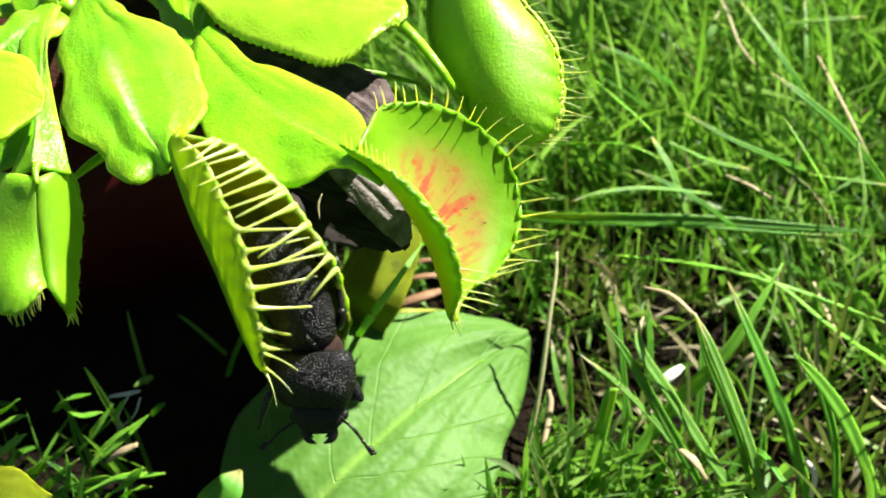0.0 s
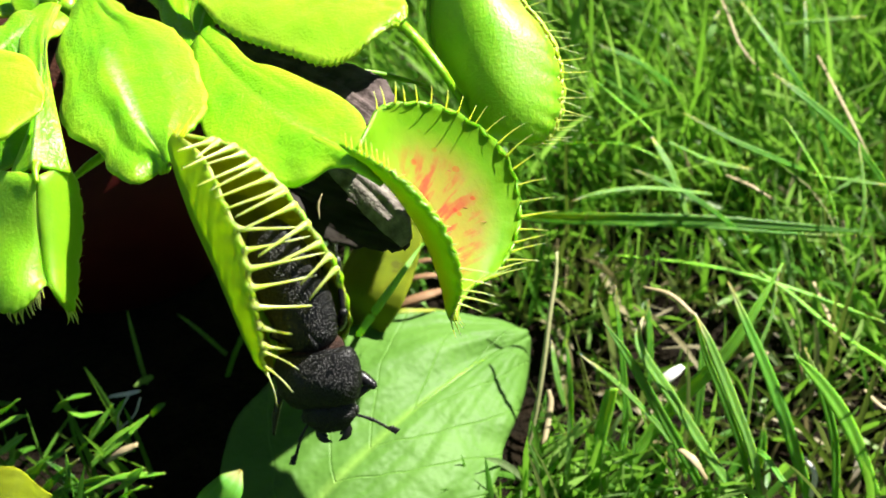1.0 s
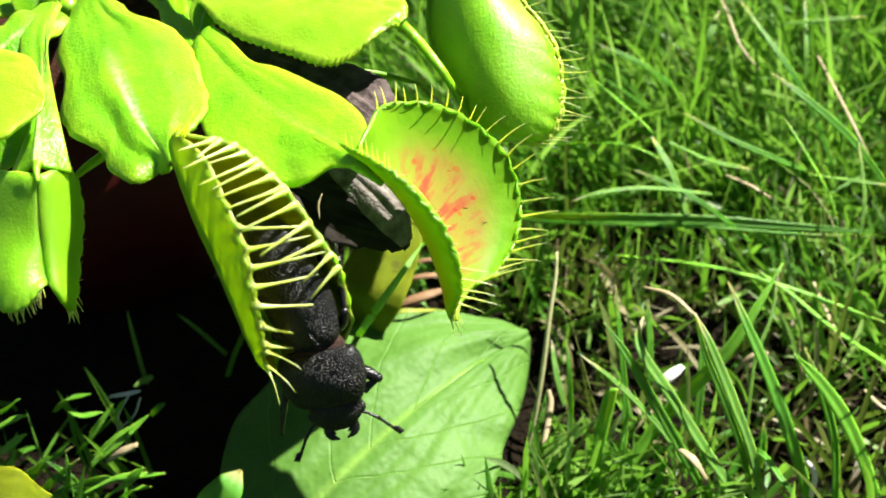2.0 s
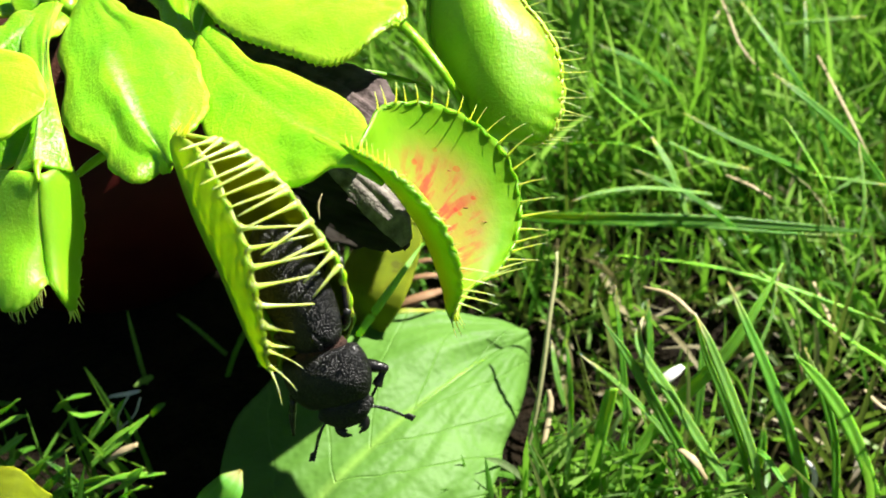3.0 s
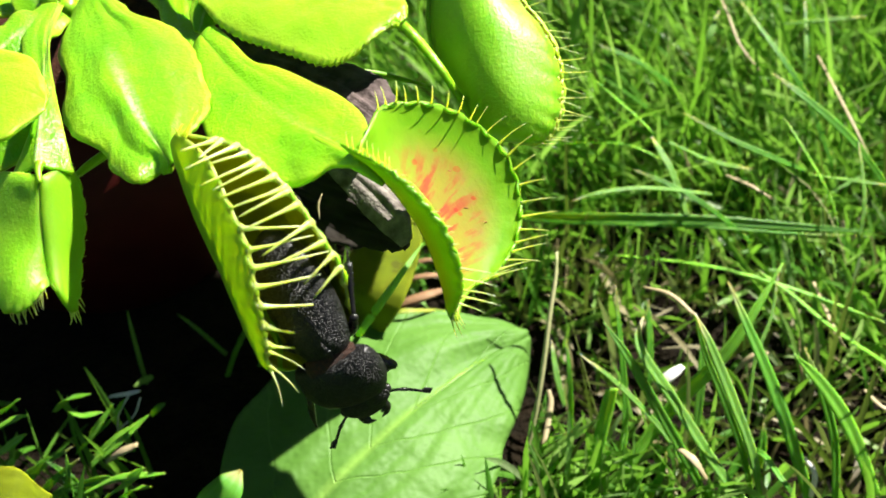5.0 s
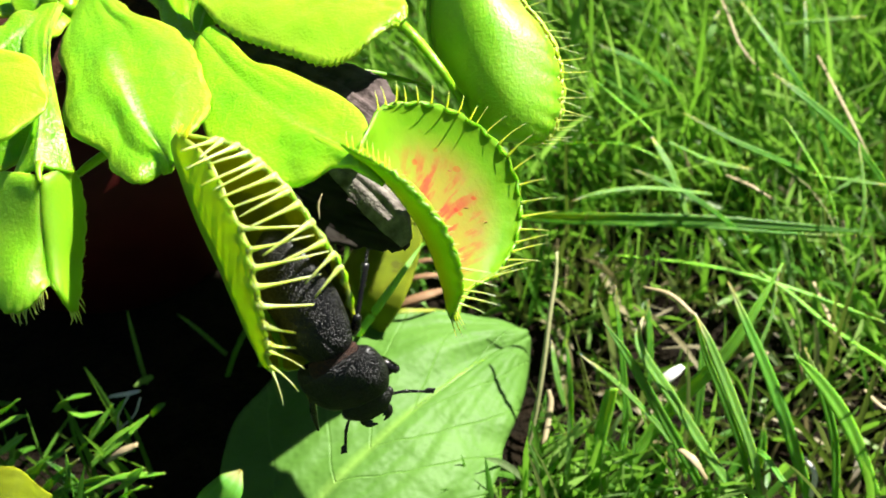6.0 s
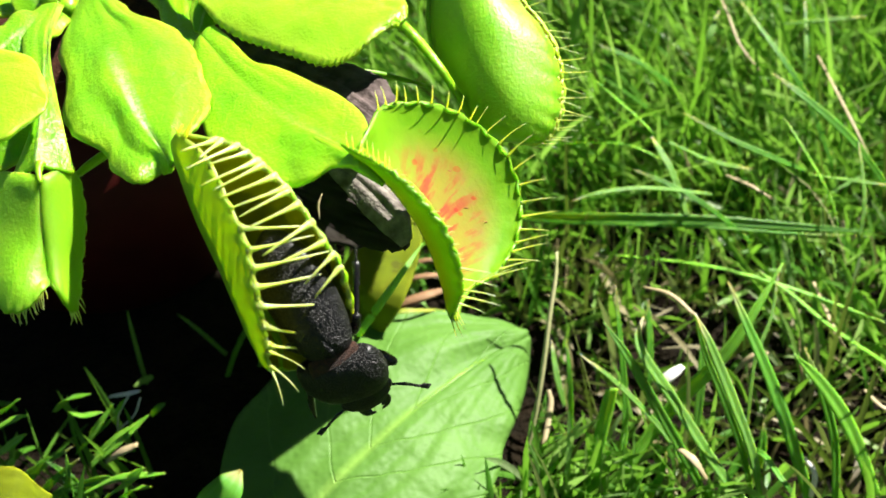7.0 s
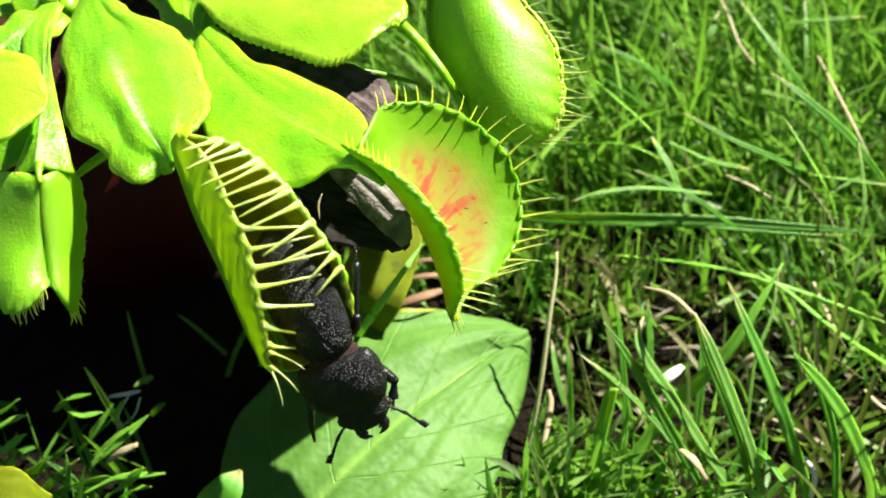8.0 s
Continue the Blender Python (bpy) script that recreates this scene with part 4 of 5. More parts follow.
part("withered_leaf", lofted([(-40.6, 148.7, 96.0), (-33.8, 139.7, 96.0), (-27.4, 135.7, 96.0), (-21.1, 130.1, 96.5), (-15.8, 125.6, 97.0), (-11.8, 120.2, 97.5), (-9.7, 118.2, 97.5)],
                             [(-40.2, 150.4, 96.6), (-32.5, 142.0, 96.8), (-25.0, 136.9, 97.0), (-18.1, 131.8, 97.3), (-13.1, 126.8, 97.7), (-9.4, 121.7, 97.7)],
                             [(-40.1, 153.2, 96.5), (-31.7, 146.7, 96.8), (-23.1, 141.7, 97.0), (-15.1, 136.8, 97.3), (-11.6, 133.7, 97.6), (-9.4, 130.8, 97.8), (-7.3, 125.1, 97.6)],
                             arch=0.3, wrinkle=0.5, folds=3, face=(0, -0.2, 0.97), jag=0.4, teeth=9, seed=21), OLD_BROWN, plant, "dry purplish brown leaf half in shade", pivot=V((-40.2, 150.4, 96.6)), thick=0.4)

# the leaf's sunlit strip, lightened by a paler material of its own
part("curled_edge", lofted([(-19.2, 120.3, 88.3), (-15.9, 116.6, 86.7), (-12.4, 112.0, 85.6), (-9.0, 108.0, 85.2), (-6.4, 105.2, 85.2)],
                           [(-18.1, 120.7, 88.7), (-13.8, 117.4, 88.2), (-10.2, 113.5, 87.9), (-7.1, 109.0, 86.9), (-5.6, 105.2, 85.9)],
                           [(-17.0, 121.1, 89.1), (-11.8, 118.8, 88.9), (-8.0, 114.7, 88.3), (-5.5, 110.5, 87.7), (-4.9, 105.7, 86.4)],
                           arch=0.5, wrinkle=0.5, folds=2, face=(0.3, -0.3, 0.9), jag=0.15, teeth=5, seed=4), OLD_EDGE_LIT, old, "dry grey curled edge, lightened as the sunlit strip", pivot=V((-13.1, 119.3, 92.2)), thick=0.35)
part("fibre", tube([Vector(p) for p in ((-18.7, 110.0, 92.1), (-19.3, 108.8, 90.9), (-19.1, 107.2, 89.3))], [0.1, 0.22, 0.08], 6, 8), STRAW, old, "pale dry fibre")

# ---- leaves and blades on the lawn ----
DOCK_LINE = [(-36.8, 84.0, 20.0), (-24.7, 95.8, 24.0), (-16.3, 105.3, 25.5), (-5.2, 118.0, 25.0), (8.4, 133.2, 21.0), (20.3, 144.8, 15.0)]
dock = root("dock_leaf", V((-56.1, 103.7, 0.0)), "broad light green dock leaf with a pale midrib", "leaf")
part("blade", lofted([(-41.7, 86.2, 18.0), (-45.2, 99.6, 20.0), (-44.7, 115.1, 21.0), (-39.2, 125.0, 22.5), (-30.3, 135.3, 23.5), (-21.2, 141.0, 24.0), (-12.3, 144.8, 23.5), (-1.9, 147.9, 22.0), (8.9, 148.7, 19.5), (16.3, 148.2, 17.0), (19.4, 147.5, 15.3)],
                     DOCK_LINE,
                     [(-33.4, 82.3, 19.0), (-15.4, 85.9, 22.0), (-2.6, 90.0, 23.0), (7.6, 98.2, 22.0), (11.5, 105.2, 21.0), (12.8, 111.9, 20.5), (15.7, 119.0, 19.5), (18.3, 127.6, 18.0), (20.0, 136.8, 16.5), (20.4, 140.6, 15.5), (20.6, 142.9, 15.2)],
                     arch=1.6, wrinkle=1.5, folds=3.2, rib=-0.5, droop=1.2, face=(0.05, -0.1, 1), nu=96, nv=56, seed=3, fold_depth=0.5), DOCK, dock, thick=0.5)
part("midrib", tube([Vector(p) - Vector((0, 0, 0.25)) for p in DOCK_LINE], [1.3, 1.1, 0.9, 0.7, 0.5, 0.2], 8, 40, 0.5), DOCK_RIB, dock, "pale raised midrib")
part("stalk", tube([Vector(DOCK_LINE[0]) + Vector(d) for d in ((0, 0, 0), (-14, -6, -3), (-24, -12, -6))], [1.5, 1.5, 1.6], 8, 8), PETIOLE_PALE, dock)
yellow = part("yellowing_leaf", blade([(-21.5, 149.5, 8.0), (-16.4, 142.2, 30.0), (-12.3, 154.3, 34.0), (-6.8, 173.9, 34.0)], [3, 7, 8.5, 7, 2], [2, 5.5, 7, 6, 2], (0.1, -0.4, 0.9), cup=1, ripple=0.5, rough=0.4, seed=5), YELLOWING, None, "", pivot=V((-20.6, 149.8, 0.0)), thick=0.4)
tagged(yellow, "yellowing olive leaf half hidden under the plant", "leaf")
corner = part("yellowing_leaf", blade([(-128.0, 93.7, 3.0), (-88.8, 77.0, 48.0), (-67.9, 69.0, 70.0), (-59.9, 68.1, 74.0), (-55.6, 69.1, 69.0)], [1, 1.2, 4, 4.2, 2], [1, 1.2, 5, 6, 2], (0.1, -0.2, 1), cup=-1.5, ripple=0.5, rough=0.4, seed=6), YELLOWING, None, "", pivot=V((-128.0, 93.7, 3.0)), thick=0.4)
tagged(corner, "sunlit yellow-green leaf rising from shaded grass", "leaf")

def lawn_blade(points, width, material, **more):
    """A long blade of the lawn, faced by material to take more or less sun."""
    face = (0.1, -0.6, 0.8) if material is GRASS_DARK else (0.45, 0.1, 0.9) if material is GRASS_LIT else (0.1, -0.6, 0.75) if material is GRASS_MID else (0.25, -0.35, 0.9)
    return grass_blade(points, width, material, **{"face": face, **more})


# in the shade by the pot and under the plant
lawn_blade([(-73.5, 108.0, 18.0), (-67.1, 109.6, 24.0), (-60.5, 113.8, 28.0)], 2.1, GRASS_LIT)
lawn_blade([(-78.6, 113.1, 15.0), (-73.3, 113.7, 22.0), (-68.8, 117.3, 27.0)], 1.5, GRASS_LIT)
lawn_blade([(-96.7, 114.1, 20.0), (-90.6, 114.0, 25.0), (-85.6, 113.8, 28.0)], 2.6, GRASS_LIT)
lawn_blade([(-94.5, 107.7, 20.0), (-88.6, 108.0, 25.0), (-84.2, 109.2, 28.0)], 2.6, GRASS_LIT)
lawn_blade([(-91.2, 103.2, 20.0), (-86.9, 102.7, 25.0), (-84.8, 103.9, 28.0)], 1.6, GRASS_LIT)
lawn_blade([(-84.8, 121.8, 18.0), (-79.6, 120.1, 25.0), (-74.2, 119.8, 27.0)], 1.6, GRASS_LIT)
lawn_blade([(-84.1, 123.9, 18.0), (-76.1, 115.9, 25.0), (-70.9, 115.9, 26.0)], 1.6, GRASS_LIT)
lawn_blade([(-73.0, 101.8, 18.0), (-64.2, 100.9, 25.0), (-54.6, 100.7, 27.0)], 2.0, GRASS_LIT)
lawn_blade([(-69.1, 100.1, 18.0), (-62.8, 99.7, 25.0), (-58.6, 101.4, 28.0)], 2.6, GRASS_LIT)
lawn_blade([(-50.8, 93.0, 8.0), (-42.7, 88.5, 32.0), (-39.4, 90.3, 37.5), (-37.1, 94.6, 38.0)], 7.5, GRASS_MID, face=(0.1, -0.5, 0.85))
lawn_blade([(-75.2, 117.0, 16.0), (-69.3, 116.2, 24.0), (-66.2, 118.0, 28.0)], 1.2, GRASS_LIT)
lawn_blade([(-77.7, 112.8, 16.0), (-72.8, 113.0, 22.0), (-70.2, 113.4, 26.0)], 1.4, GRASS_LIT)
lawn_blade([(-73.4, 109.8, 18.0), (-67.4, 111.0, 24.0), (-62.6, 111.4, 28.0)], 2.0, GRASS_LIT)
lawn_blade([(-97.6, 120.4, 18.0), (-92.4, 118.5, 24.0), (-88.3, 118.0, 28.0)], 2.0, GRASS_LIT)
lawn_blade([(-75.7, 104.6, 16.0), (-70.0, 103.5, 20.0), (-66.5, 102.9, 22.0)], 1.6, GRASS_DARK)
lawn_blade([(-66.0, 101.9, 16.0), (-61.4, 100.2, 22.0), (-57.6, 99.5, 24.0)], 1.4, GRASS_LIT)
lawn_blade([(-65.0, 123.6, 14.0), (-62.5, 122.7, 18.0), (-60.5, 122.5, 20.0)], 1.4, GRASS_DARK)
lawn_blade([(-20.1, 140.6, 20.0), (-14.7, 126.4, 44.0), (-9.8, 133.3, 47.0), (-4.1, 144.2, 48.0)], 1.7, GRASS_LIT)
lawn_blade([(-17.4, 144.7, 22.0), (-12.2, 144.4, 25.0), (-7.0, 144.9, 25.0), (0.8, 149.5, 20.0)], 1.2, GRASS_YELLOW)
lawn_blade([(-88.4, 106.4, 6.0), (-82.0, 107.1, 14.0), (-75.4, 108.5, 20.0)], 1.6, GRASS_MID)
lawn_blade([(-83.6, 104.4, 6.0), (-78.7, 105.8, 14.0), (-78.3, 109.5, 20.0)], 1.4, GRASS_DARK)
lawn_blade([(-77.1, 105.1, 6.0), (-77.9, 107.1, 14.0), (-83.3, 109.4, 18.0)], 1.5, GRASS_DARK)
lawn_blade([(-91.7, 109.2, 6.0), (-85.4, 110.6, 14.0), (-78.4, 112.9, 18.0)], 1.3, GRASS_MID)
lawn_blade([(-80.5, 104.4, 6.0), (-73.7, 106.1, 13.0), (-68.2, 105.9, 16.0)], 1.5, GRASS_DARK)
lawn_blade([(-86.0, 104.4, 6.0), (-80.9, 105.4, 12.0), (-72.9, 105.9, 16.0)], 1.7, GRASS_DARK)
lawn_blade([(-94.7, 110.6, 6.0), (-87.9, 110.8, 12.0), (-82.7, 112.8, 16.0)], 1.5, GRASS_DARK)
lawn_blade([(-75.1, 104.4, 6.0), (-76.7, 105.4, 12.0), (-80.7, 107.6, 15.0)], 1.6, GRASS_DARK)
# standing in the sun beside the dock leaf
lawn_blade([(27.4, 113.4, 6.0), (28.1, 121.5, 16.0), (27.3, 126.2, 26.0), (26.5, 132.6, 32.0)], 1.1, GRASS_MID)
lawn_blade([(53.7, 112.0, 6.0), (49.4, 114.2, 16.0), (42.5, 118.0, 24.0), (35.1, 121.9, 30.0), (28.6, 124.8, 34.0)], 1.31, GRASS_PALE)
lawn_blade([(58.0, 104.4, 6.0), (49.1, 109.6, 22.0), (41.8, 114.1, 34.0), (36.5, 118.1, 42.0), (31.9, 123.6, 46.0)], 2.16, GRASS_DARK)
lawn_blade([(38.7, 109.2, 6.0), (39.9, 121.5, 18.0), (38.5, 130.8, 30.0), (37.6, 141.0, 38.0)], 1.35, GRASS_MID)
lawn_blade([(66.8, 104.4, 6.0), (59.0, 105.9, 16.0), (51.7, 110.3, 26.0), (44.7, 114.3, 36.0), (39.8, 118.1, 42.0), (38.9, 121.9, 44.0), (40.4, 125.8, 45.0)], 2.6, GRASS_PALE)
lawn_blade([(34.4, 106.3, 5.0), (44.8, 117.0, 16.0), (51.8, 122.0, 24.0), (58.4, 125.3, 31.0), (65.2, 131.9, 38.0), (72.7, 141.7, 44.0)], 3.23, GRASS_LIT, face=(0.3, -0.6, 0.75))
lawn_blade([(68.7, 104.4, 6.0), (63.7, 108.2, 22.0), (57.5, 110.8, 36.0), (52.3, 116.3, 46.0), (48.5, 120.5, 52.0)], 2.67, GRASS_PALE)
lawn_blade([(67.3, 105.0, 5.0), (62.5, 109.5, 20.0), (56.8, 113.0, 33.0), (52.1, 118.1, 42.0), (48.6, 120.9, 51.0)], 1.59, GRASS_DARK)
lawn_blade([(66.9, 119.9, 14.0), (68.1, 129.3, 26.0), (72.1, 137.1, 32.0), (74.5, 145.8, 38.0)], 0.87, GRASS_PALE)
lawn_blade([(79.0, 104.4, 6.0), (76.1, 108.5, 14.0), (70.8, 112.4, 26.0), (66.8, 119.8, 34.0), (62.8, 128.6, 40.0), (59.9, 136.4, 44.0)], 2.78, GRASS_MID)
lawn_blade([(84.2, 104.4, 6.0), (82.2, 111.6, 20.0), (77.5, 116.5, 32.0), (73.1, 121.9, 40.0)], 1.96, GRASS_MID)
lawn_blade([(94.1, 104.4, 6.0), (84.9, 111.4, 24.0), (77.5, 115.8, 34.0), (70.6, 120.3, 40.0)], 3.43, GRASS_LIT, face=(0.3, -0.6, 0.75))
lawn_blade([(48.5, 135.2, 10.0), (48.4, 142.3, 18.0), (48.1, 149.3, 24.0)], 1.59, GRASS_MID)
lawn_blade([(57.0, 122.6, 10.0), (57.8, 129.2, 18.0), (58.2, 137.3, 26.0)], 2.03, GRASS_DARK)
lawn_blade([(69.4, 113.6, 8.0), (69.7, 116.1, 13.0), (69.8, 119.3, 17.0)], 1.97, GRASS_MID)
lawn_blade([(43.5, 167.8, 20.0), (63.2, 158.4, 26.0), (81.6, 151.1, 26.0), (107.7, 145.7, 18.0)], 1.46, GRASS_LIT)
lawn_blade([(107.6, 133.8, 14.0), (89.5, 139.8, 24.0), (80.2, 147.5, 28.0), (73.2, 153.1, 30.0)], 1.69, GRASS_LIT)
lawn_blade([(56.8, 105.0, 5.0), (66.2, 113.4, 15.0), (69.1, 103.5, 20.0), (73.4, 99.3, 15.0)], 1.38, GRASS_MID)
lawn_blade([(20.2, 105.0, 5.0), (24.1, 107.0, 12.0), (29.2, 108.6, 16.0)], 1.56, GRASS_LIT)
lawn_blade([(16.6, 105.7, 5.0), (21.2, 108.3, 12.0), (27.1, 112.9, 18.0)], 1.45, GRASS_LIT)
lawn_blade([(18.4, 114.8, 5.0), (21.9, 117.5, 11.0), (29.0, 118.5, 16.0)], 1.5, GRASS_PALE)
lawn_blade([(42.2, 105.0, 5.0), (45.9, 108.3, 12.0), (47.2, 111.5, 18.0)], 1.69, GRASS_MID)
lawn_blade([(11.7, 105.0, 5.0), (17.4, 105.9, 12.0), (24.1, 104.3, 16.0)], 1.43, GRASS_LIT)
lawn_blade([(28.0, 128.8, 10.0), (26.0, 133.1, 16.0), (25.0, 140.6, 20.0)], 1.42, GRASS_PALE)
grass_blade([(31.1, 104.4, 6.0), (32.8, 112.4, 24.0), (34.2, 116.0, 34.0)], 3.04, GRASS_LIT, "broad mown grass blade with a cut end", face=(0.3, -0.7, 0.6), blunt=True)
# farther out on the lawn
lawn_blade([(14.0, 180.5, 23.0), (24.3, 169.8, 31.0), (40.8, 163.3, 36.6), (61.6, 161.4, 37.8), (81.9, 161.4, 36.0), (103.3, 163.8, 32.0)], 2.9, GRASS_DARK, face=(0.1, -0.75, 0.65))
lawn_blade([(13.9, 178.3, 24.0), (24.0, 167.1, 32.5), (40.3, 160.7, 37.5), (60.8, 158.7, 38.5), (80.9, 158.7, 36.5), (103.1, 164.3, 30.0)], 0.7, GRASS_MID)
lawn_blade([(102.8, 191.6, 28.0), (96.6, 200.2, 40.0), (90.9, 204.4, 48.0), (84.6, 213.0, 54.0), (78.6, 228.2, 58.0)], 1.59, GRASS_MID)
lawn_blade([(113.6, 179.4, 30.0), (99.3, 180.4, 46.0), (88.5, 184.8, 54.0), (79.5, 191.9, 58.0)], 1.98, GRASS_MID)
lawn_blade([(87.0, 174.7, 42.0), (78.0, 173.3, 47.0), (67.0, 175.7, 51.0), (56.7, 181.8, 54.0)], 1.21, GRASS_MID)
lawn_blade([(59.6, 168.3, 32.0), (55.8, 175.0, 40.0), (53.3, 179.8, 43.0), (51.3, 185.2, 44.0)], 1.87, GRASS_PALE)
lawn_blade([(62.9, 166.1, 42.0), (46.4, 160.4, 49.0), (35.0, 156.7, 51.0), (27.5, 154.5, 50.0)], 0.91, GRASS_PALE)
lawn_blade([(102.2, 221.4, 32.0), (101.9, 229.0, 42.0), (104.5, 246.1, 48.0)], 1.3, GRASS_PALE)
lawn_blade([(95.4, 239.2, 42.0), (105.5, 233.7, 47.0), (117.4, 232.3, 49.0)], 1.3, GRASS_PALE)
lawn_blade([(89.2, 175.3, 40.0), (94.2, 167.8, 45.0), (103.3, 164.4, 46.0)], 0.96, GRASS_PALE)
lawn_blade([(74.1, 233.9, 34.0), (76.6, 236.4, 40.0), (79.9, 243.5, 44.0)], 2.21, GRASS_PALE)
lawn_blade([(29.6, 194.6, 34.0), (38.7, 185.5, 42.0), (46.0, 180.0, 45.0), (52.6, 174.7, 45.0)], 1.25, GRASS_LIT)
lawn_blade([(73.1, 160.0, 32.0), (61.8, 160.7, 42.0), (52.7, 164.4, 46.0), (43.8, 168.0, 48.0)], 1.18, GRASS_MID)
lawn_blade([(95.6, 162.1, 30.0), (91.5, 167.2, 40.0), (85.1, 176.3, 48.0), (81.7, 184.4, 51.0)], 1.1, GRASS_LIT)
lawn_blade([(99.7, 162.1, 30.0), (100.8, 169.4, 38.0), (100.5, 180.9, 46.0)], 1.1, GRASS_PALE)
lawn_blade([(58.6, 196.0, 34.0), (65.3, 178.3, 42.0), (73.2, 172.7, 44.0)], 1.5, GRASS_PALE)
lawn_blade([(42.0, 221.2, 36.0), (48.8, 197.5, 42.0), (52.4, 185.7, 44.0)], 1.45, GRASS_LIT)
lawn_blade([(64.7, 215.8, 36.0), (52.9, 217.6, 44.0), (42.0, 219.7, 48.0)], 1.25, GRASS_MID)
# dry stems and flakes
straw([(16.4, 110.2, 9.0), (19.4, 117.2, 20.0), (21.5, 126.1, 30.0), (22.8, 133.6, 37.0), (24.1, 139.6, 42.0), (24.5, 144.1, 45.0)], 0.52, "pale dry grass stem standing in the lawn", 1.0, material=STEM)
straw([(48.2, 120.2, 52.0), (44.7, 125.3, 52.0), (40.4, 130.2, 49.0)], 0.56, "curled dry blade tip")
straw([(82.5, 207.7, 48.0), (77.7, 213.5, 52.0), (76.6, 224.0, 54.0), (76.3, 235.7, 54.0)], 0.38, "dry tan straw standing in the lawn")
straw([(103.7, 223.3, 42.0), (101.2, 192.2, 46.0), (104.0, 181.0, 42.0)], 0.45)
straw([(71.3, 182.3, 34.0), (74.8, 173.5, 38.0), (79.5, 171.3, 36.0)], 0.51)
straw([(45.1, 121.1, 28.0), (47.6, 122.3, 30.0), (50.8, 124.9, 30.0)], 1.24, "small white dry flake caught in the grass", 0.3, material=DRY_WHITE)
straw([(47.1, 105.7, 28.0), (48.9, 101.8, 30.0), (51.9, 99.9, 26.0)], 0.87, "tan dry leaf tip among the grass", 0.35)
straw([(91.7, 160.4, 18.0), (90.3, 140.7, 22.0), (93.6, 138.9, 18.0)], 0.56)
# white sliver painted where the blade's foot glints in the sun
straw([(77.3, 104.3, 12.0), (77.8, 107.2, 16.0), (76.0, 110.0, 18.0)], 0.62, "white sliver standing in for a glint on grass", 0.5, material=DRY_WHITE)
straw([(65.3, 130.8, 20.0), (68.5, 132.4, 24.0), (72.5, 133.3, 24.0)], 0.54)
straw([(21.7, 115.4, 12.0), (23.9, 124.4, 16.0), (23.6, 127.6, 18.0)], 0.65)
straw([(94.0, 127.6, 18.0), (95.2, 121.6, 20.0), (99.1, 122.3, 18.0)], 0.54)
straw([(-12.7, 150.2, 20.0), (-5.9, 151.5, 22.0), (0.8, 154.4, 22.0)], 1.4, "reddish tan straw under the open trap", 0.5, STRAW_BROWN)
straw([(-11.7, 160.3, 18.0), (-5.4, 160.4, 20.0), (0.8, 161.1, 20.0)], 0.9, material=STRAW_BROWN)
straw([(-9.2, 168.1, 16.0), (-3.4, 167.8, 18.0), (2.3, 168.1, 16.0)], 1.0, material=STRAW_BROWN)
straw([(-69.5, 108.1, 20.0), (-65.5, 107.6, 24.0), (-61.9, 108.0, 26.0)], 1.0)
straw([(-71.2, 121.4, 24.0), (-66.5, 119.9, 27.0), (-63.6, 119.9, 28.0)], 0.6, "thin white dry straw in the shade", material=DRY_WHITE)
straw([(-65.9, 119.9, 27.0), (-69.0, 118.7, 22.0), (-70.9, 118.5, 16.0)], 0.35, "thin white dry straw in the shade", material=DRY_WHITE)
straw([(-63.5, 118.8, 27.0), (-65.7, 118.0, 22.0), (-70.8, 118.2, 16.0)], 0.35, "thin white dry straw in the shade", material=DRY_WHITE)

# ---- beetle ----
ALONG = Vector((0.40, -0.62, -0.68))
BACK = Vector((-0.06, -0.66, 0.72))


def beetle_axes():
    y = ALONG.normalized()
    z = (BACK - y * BACK.dot(y)).normalized()
    return Matrix((y.cross(z), y, z)).transposed()


BODY = beetle_axes()
beetle = root("beetle", (0, 0, 0), "black stag beetle caught in the closed trap", "beetle")


def shell(sections, a0=0.0, a1=360.0, n=40, nu=30, power=2.3, aside=0.0):
    """A shell around the body's y axis from (y, half width, rise, depth) sections; the angle runs from the right side over the back."""
    cols = [profile([s[k] for s in sections]) for k in range(4)]
    rows = []
    for i in range(nu + 1):
        s = i / nu
        y, w, up, dn = (c(s) for c in cols)
        row = []
        for j in range(n + 1):
            a = radians(a0 + (a1 - a0) * j / n)
            c, q = math.cos(a), math.sin(a)
            row.append(Vector((math.copysign(abs(c) ** (2 / power), c) * w + aside, y, math.copysign(abs(q) ** (2 / power), q) * (up if q > 0 else dn))) * MM)
        rows.append(row)
    bm = grid_mesh(rows, {})
    bmesh.ops.remove_doubles(bm, verts=bm.verts, dist=1e-6)
    return bm


def rolled(bm, degrees):
    bmesh.ops.rotate(bm, verts=bm.verts, cent=(0, 0, 0), matrix=Matrix.Rotation(radians(degrees), 3, "Y"))
    return bm


def ball(at, r, scale=(1, 1, 1)):
    bm = bmesh.new()
    bmesh.ops.create_uvsphere(bm, u_segments=14, v_segments=9, radius=r * MM)
    bmesh.ops.scale(bm, verts=bm.verts, vec=scale)
    bmesh.ops.translate(bm, verts=bm.verts, vec=V(at))
    return bm


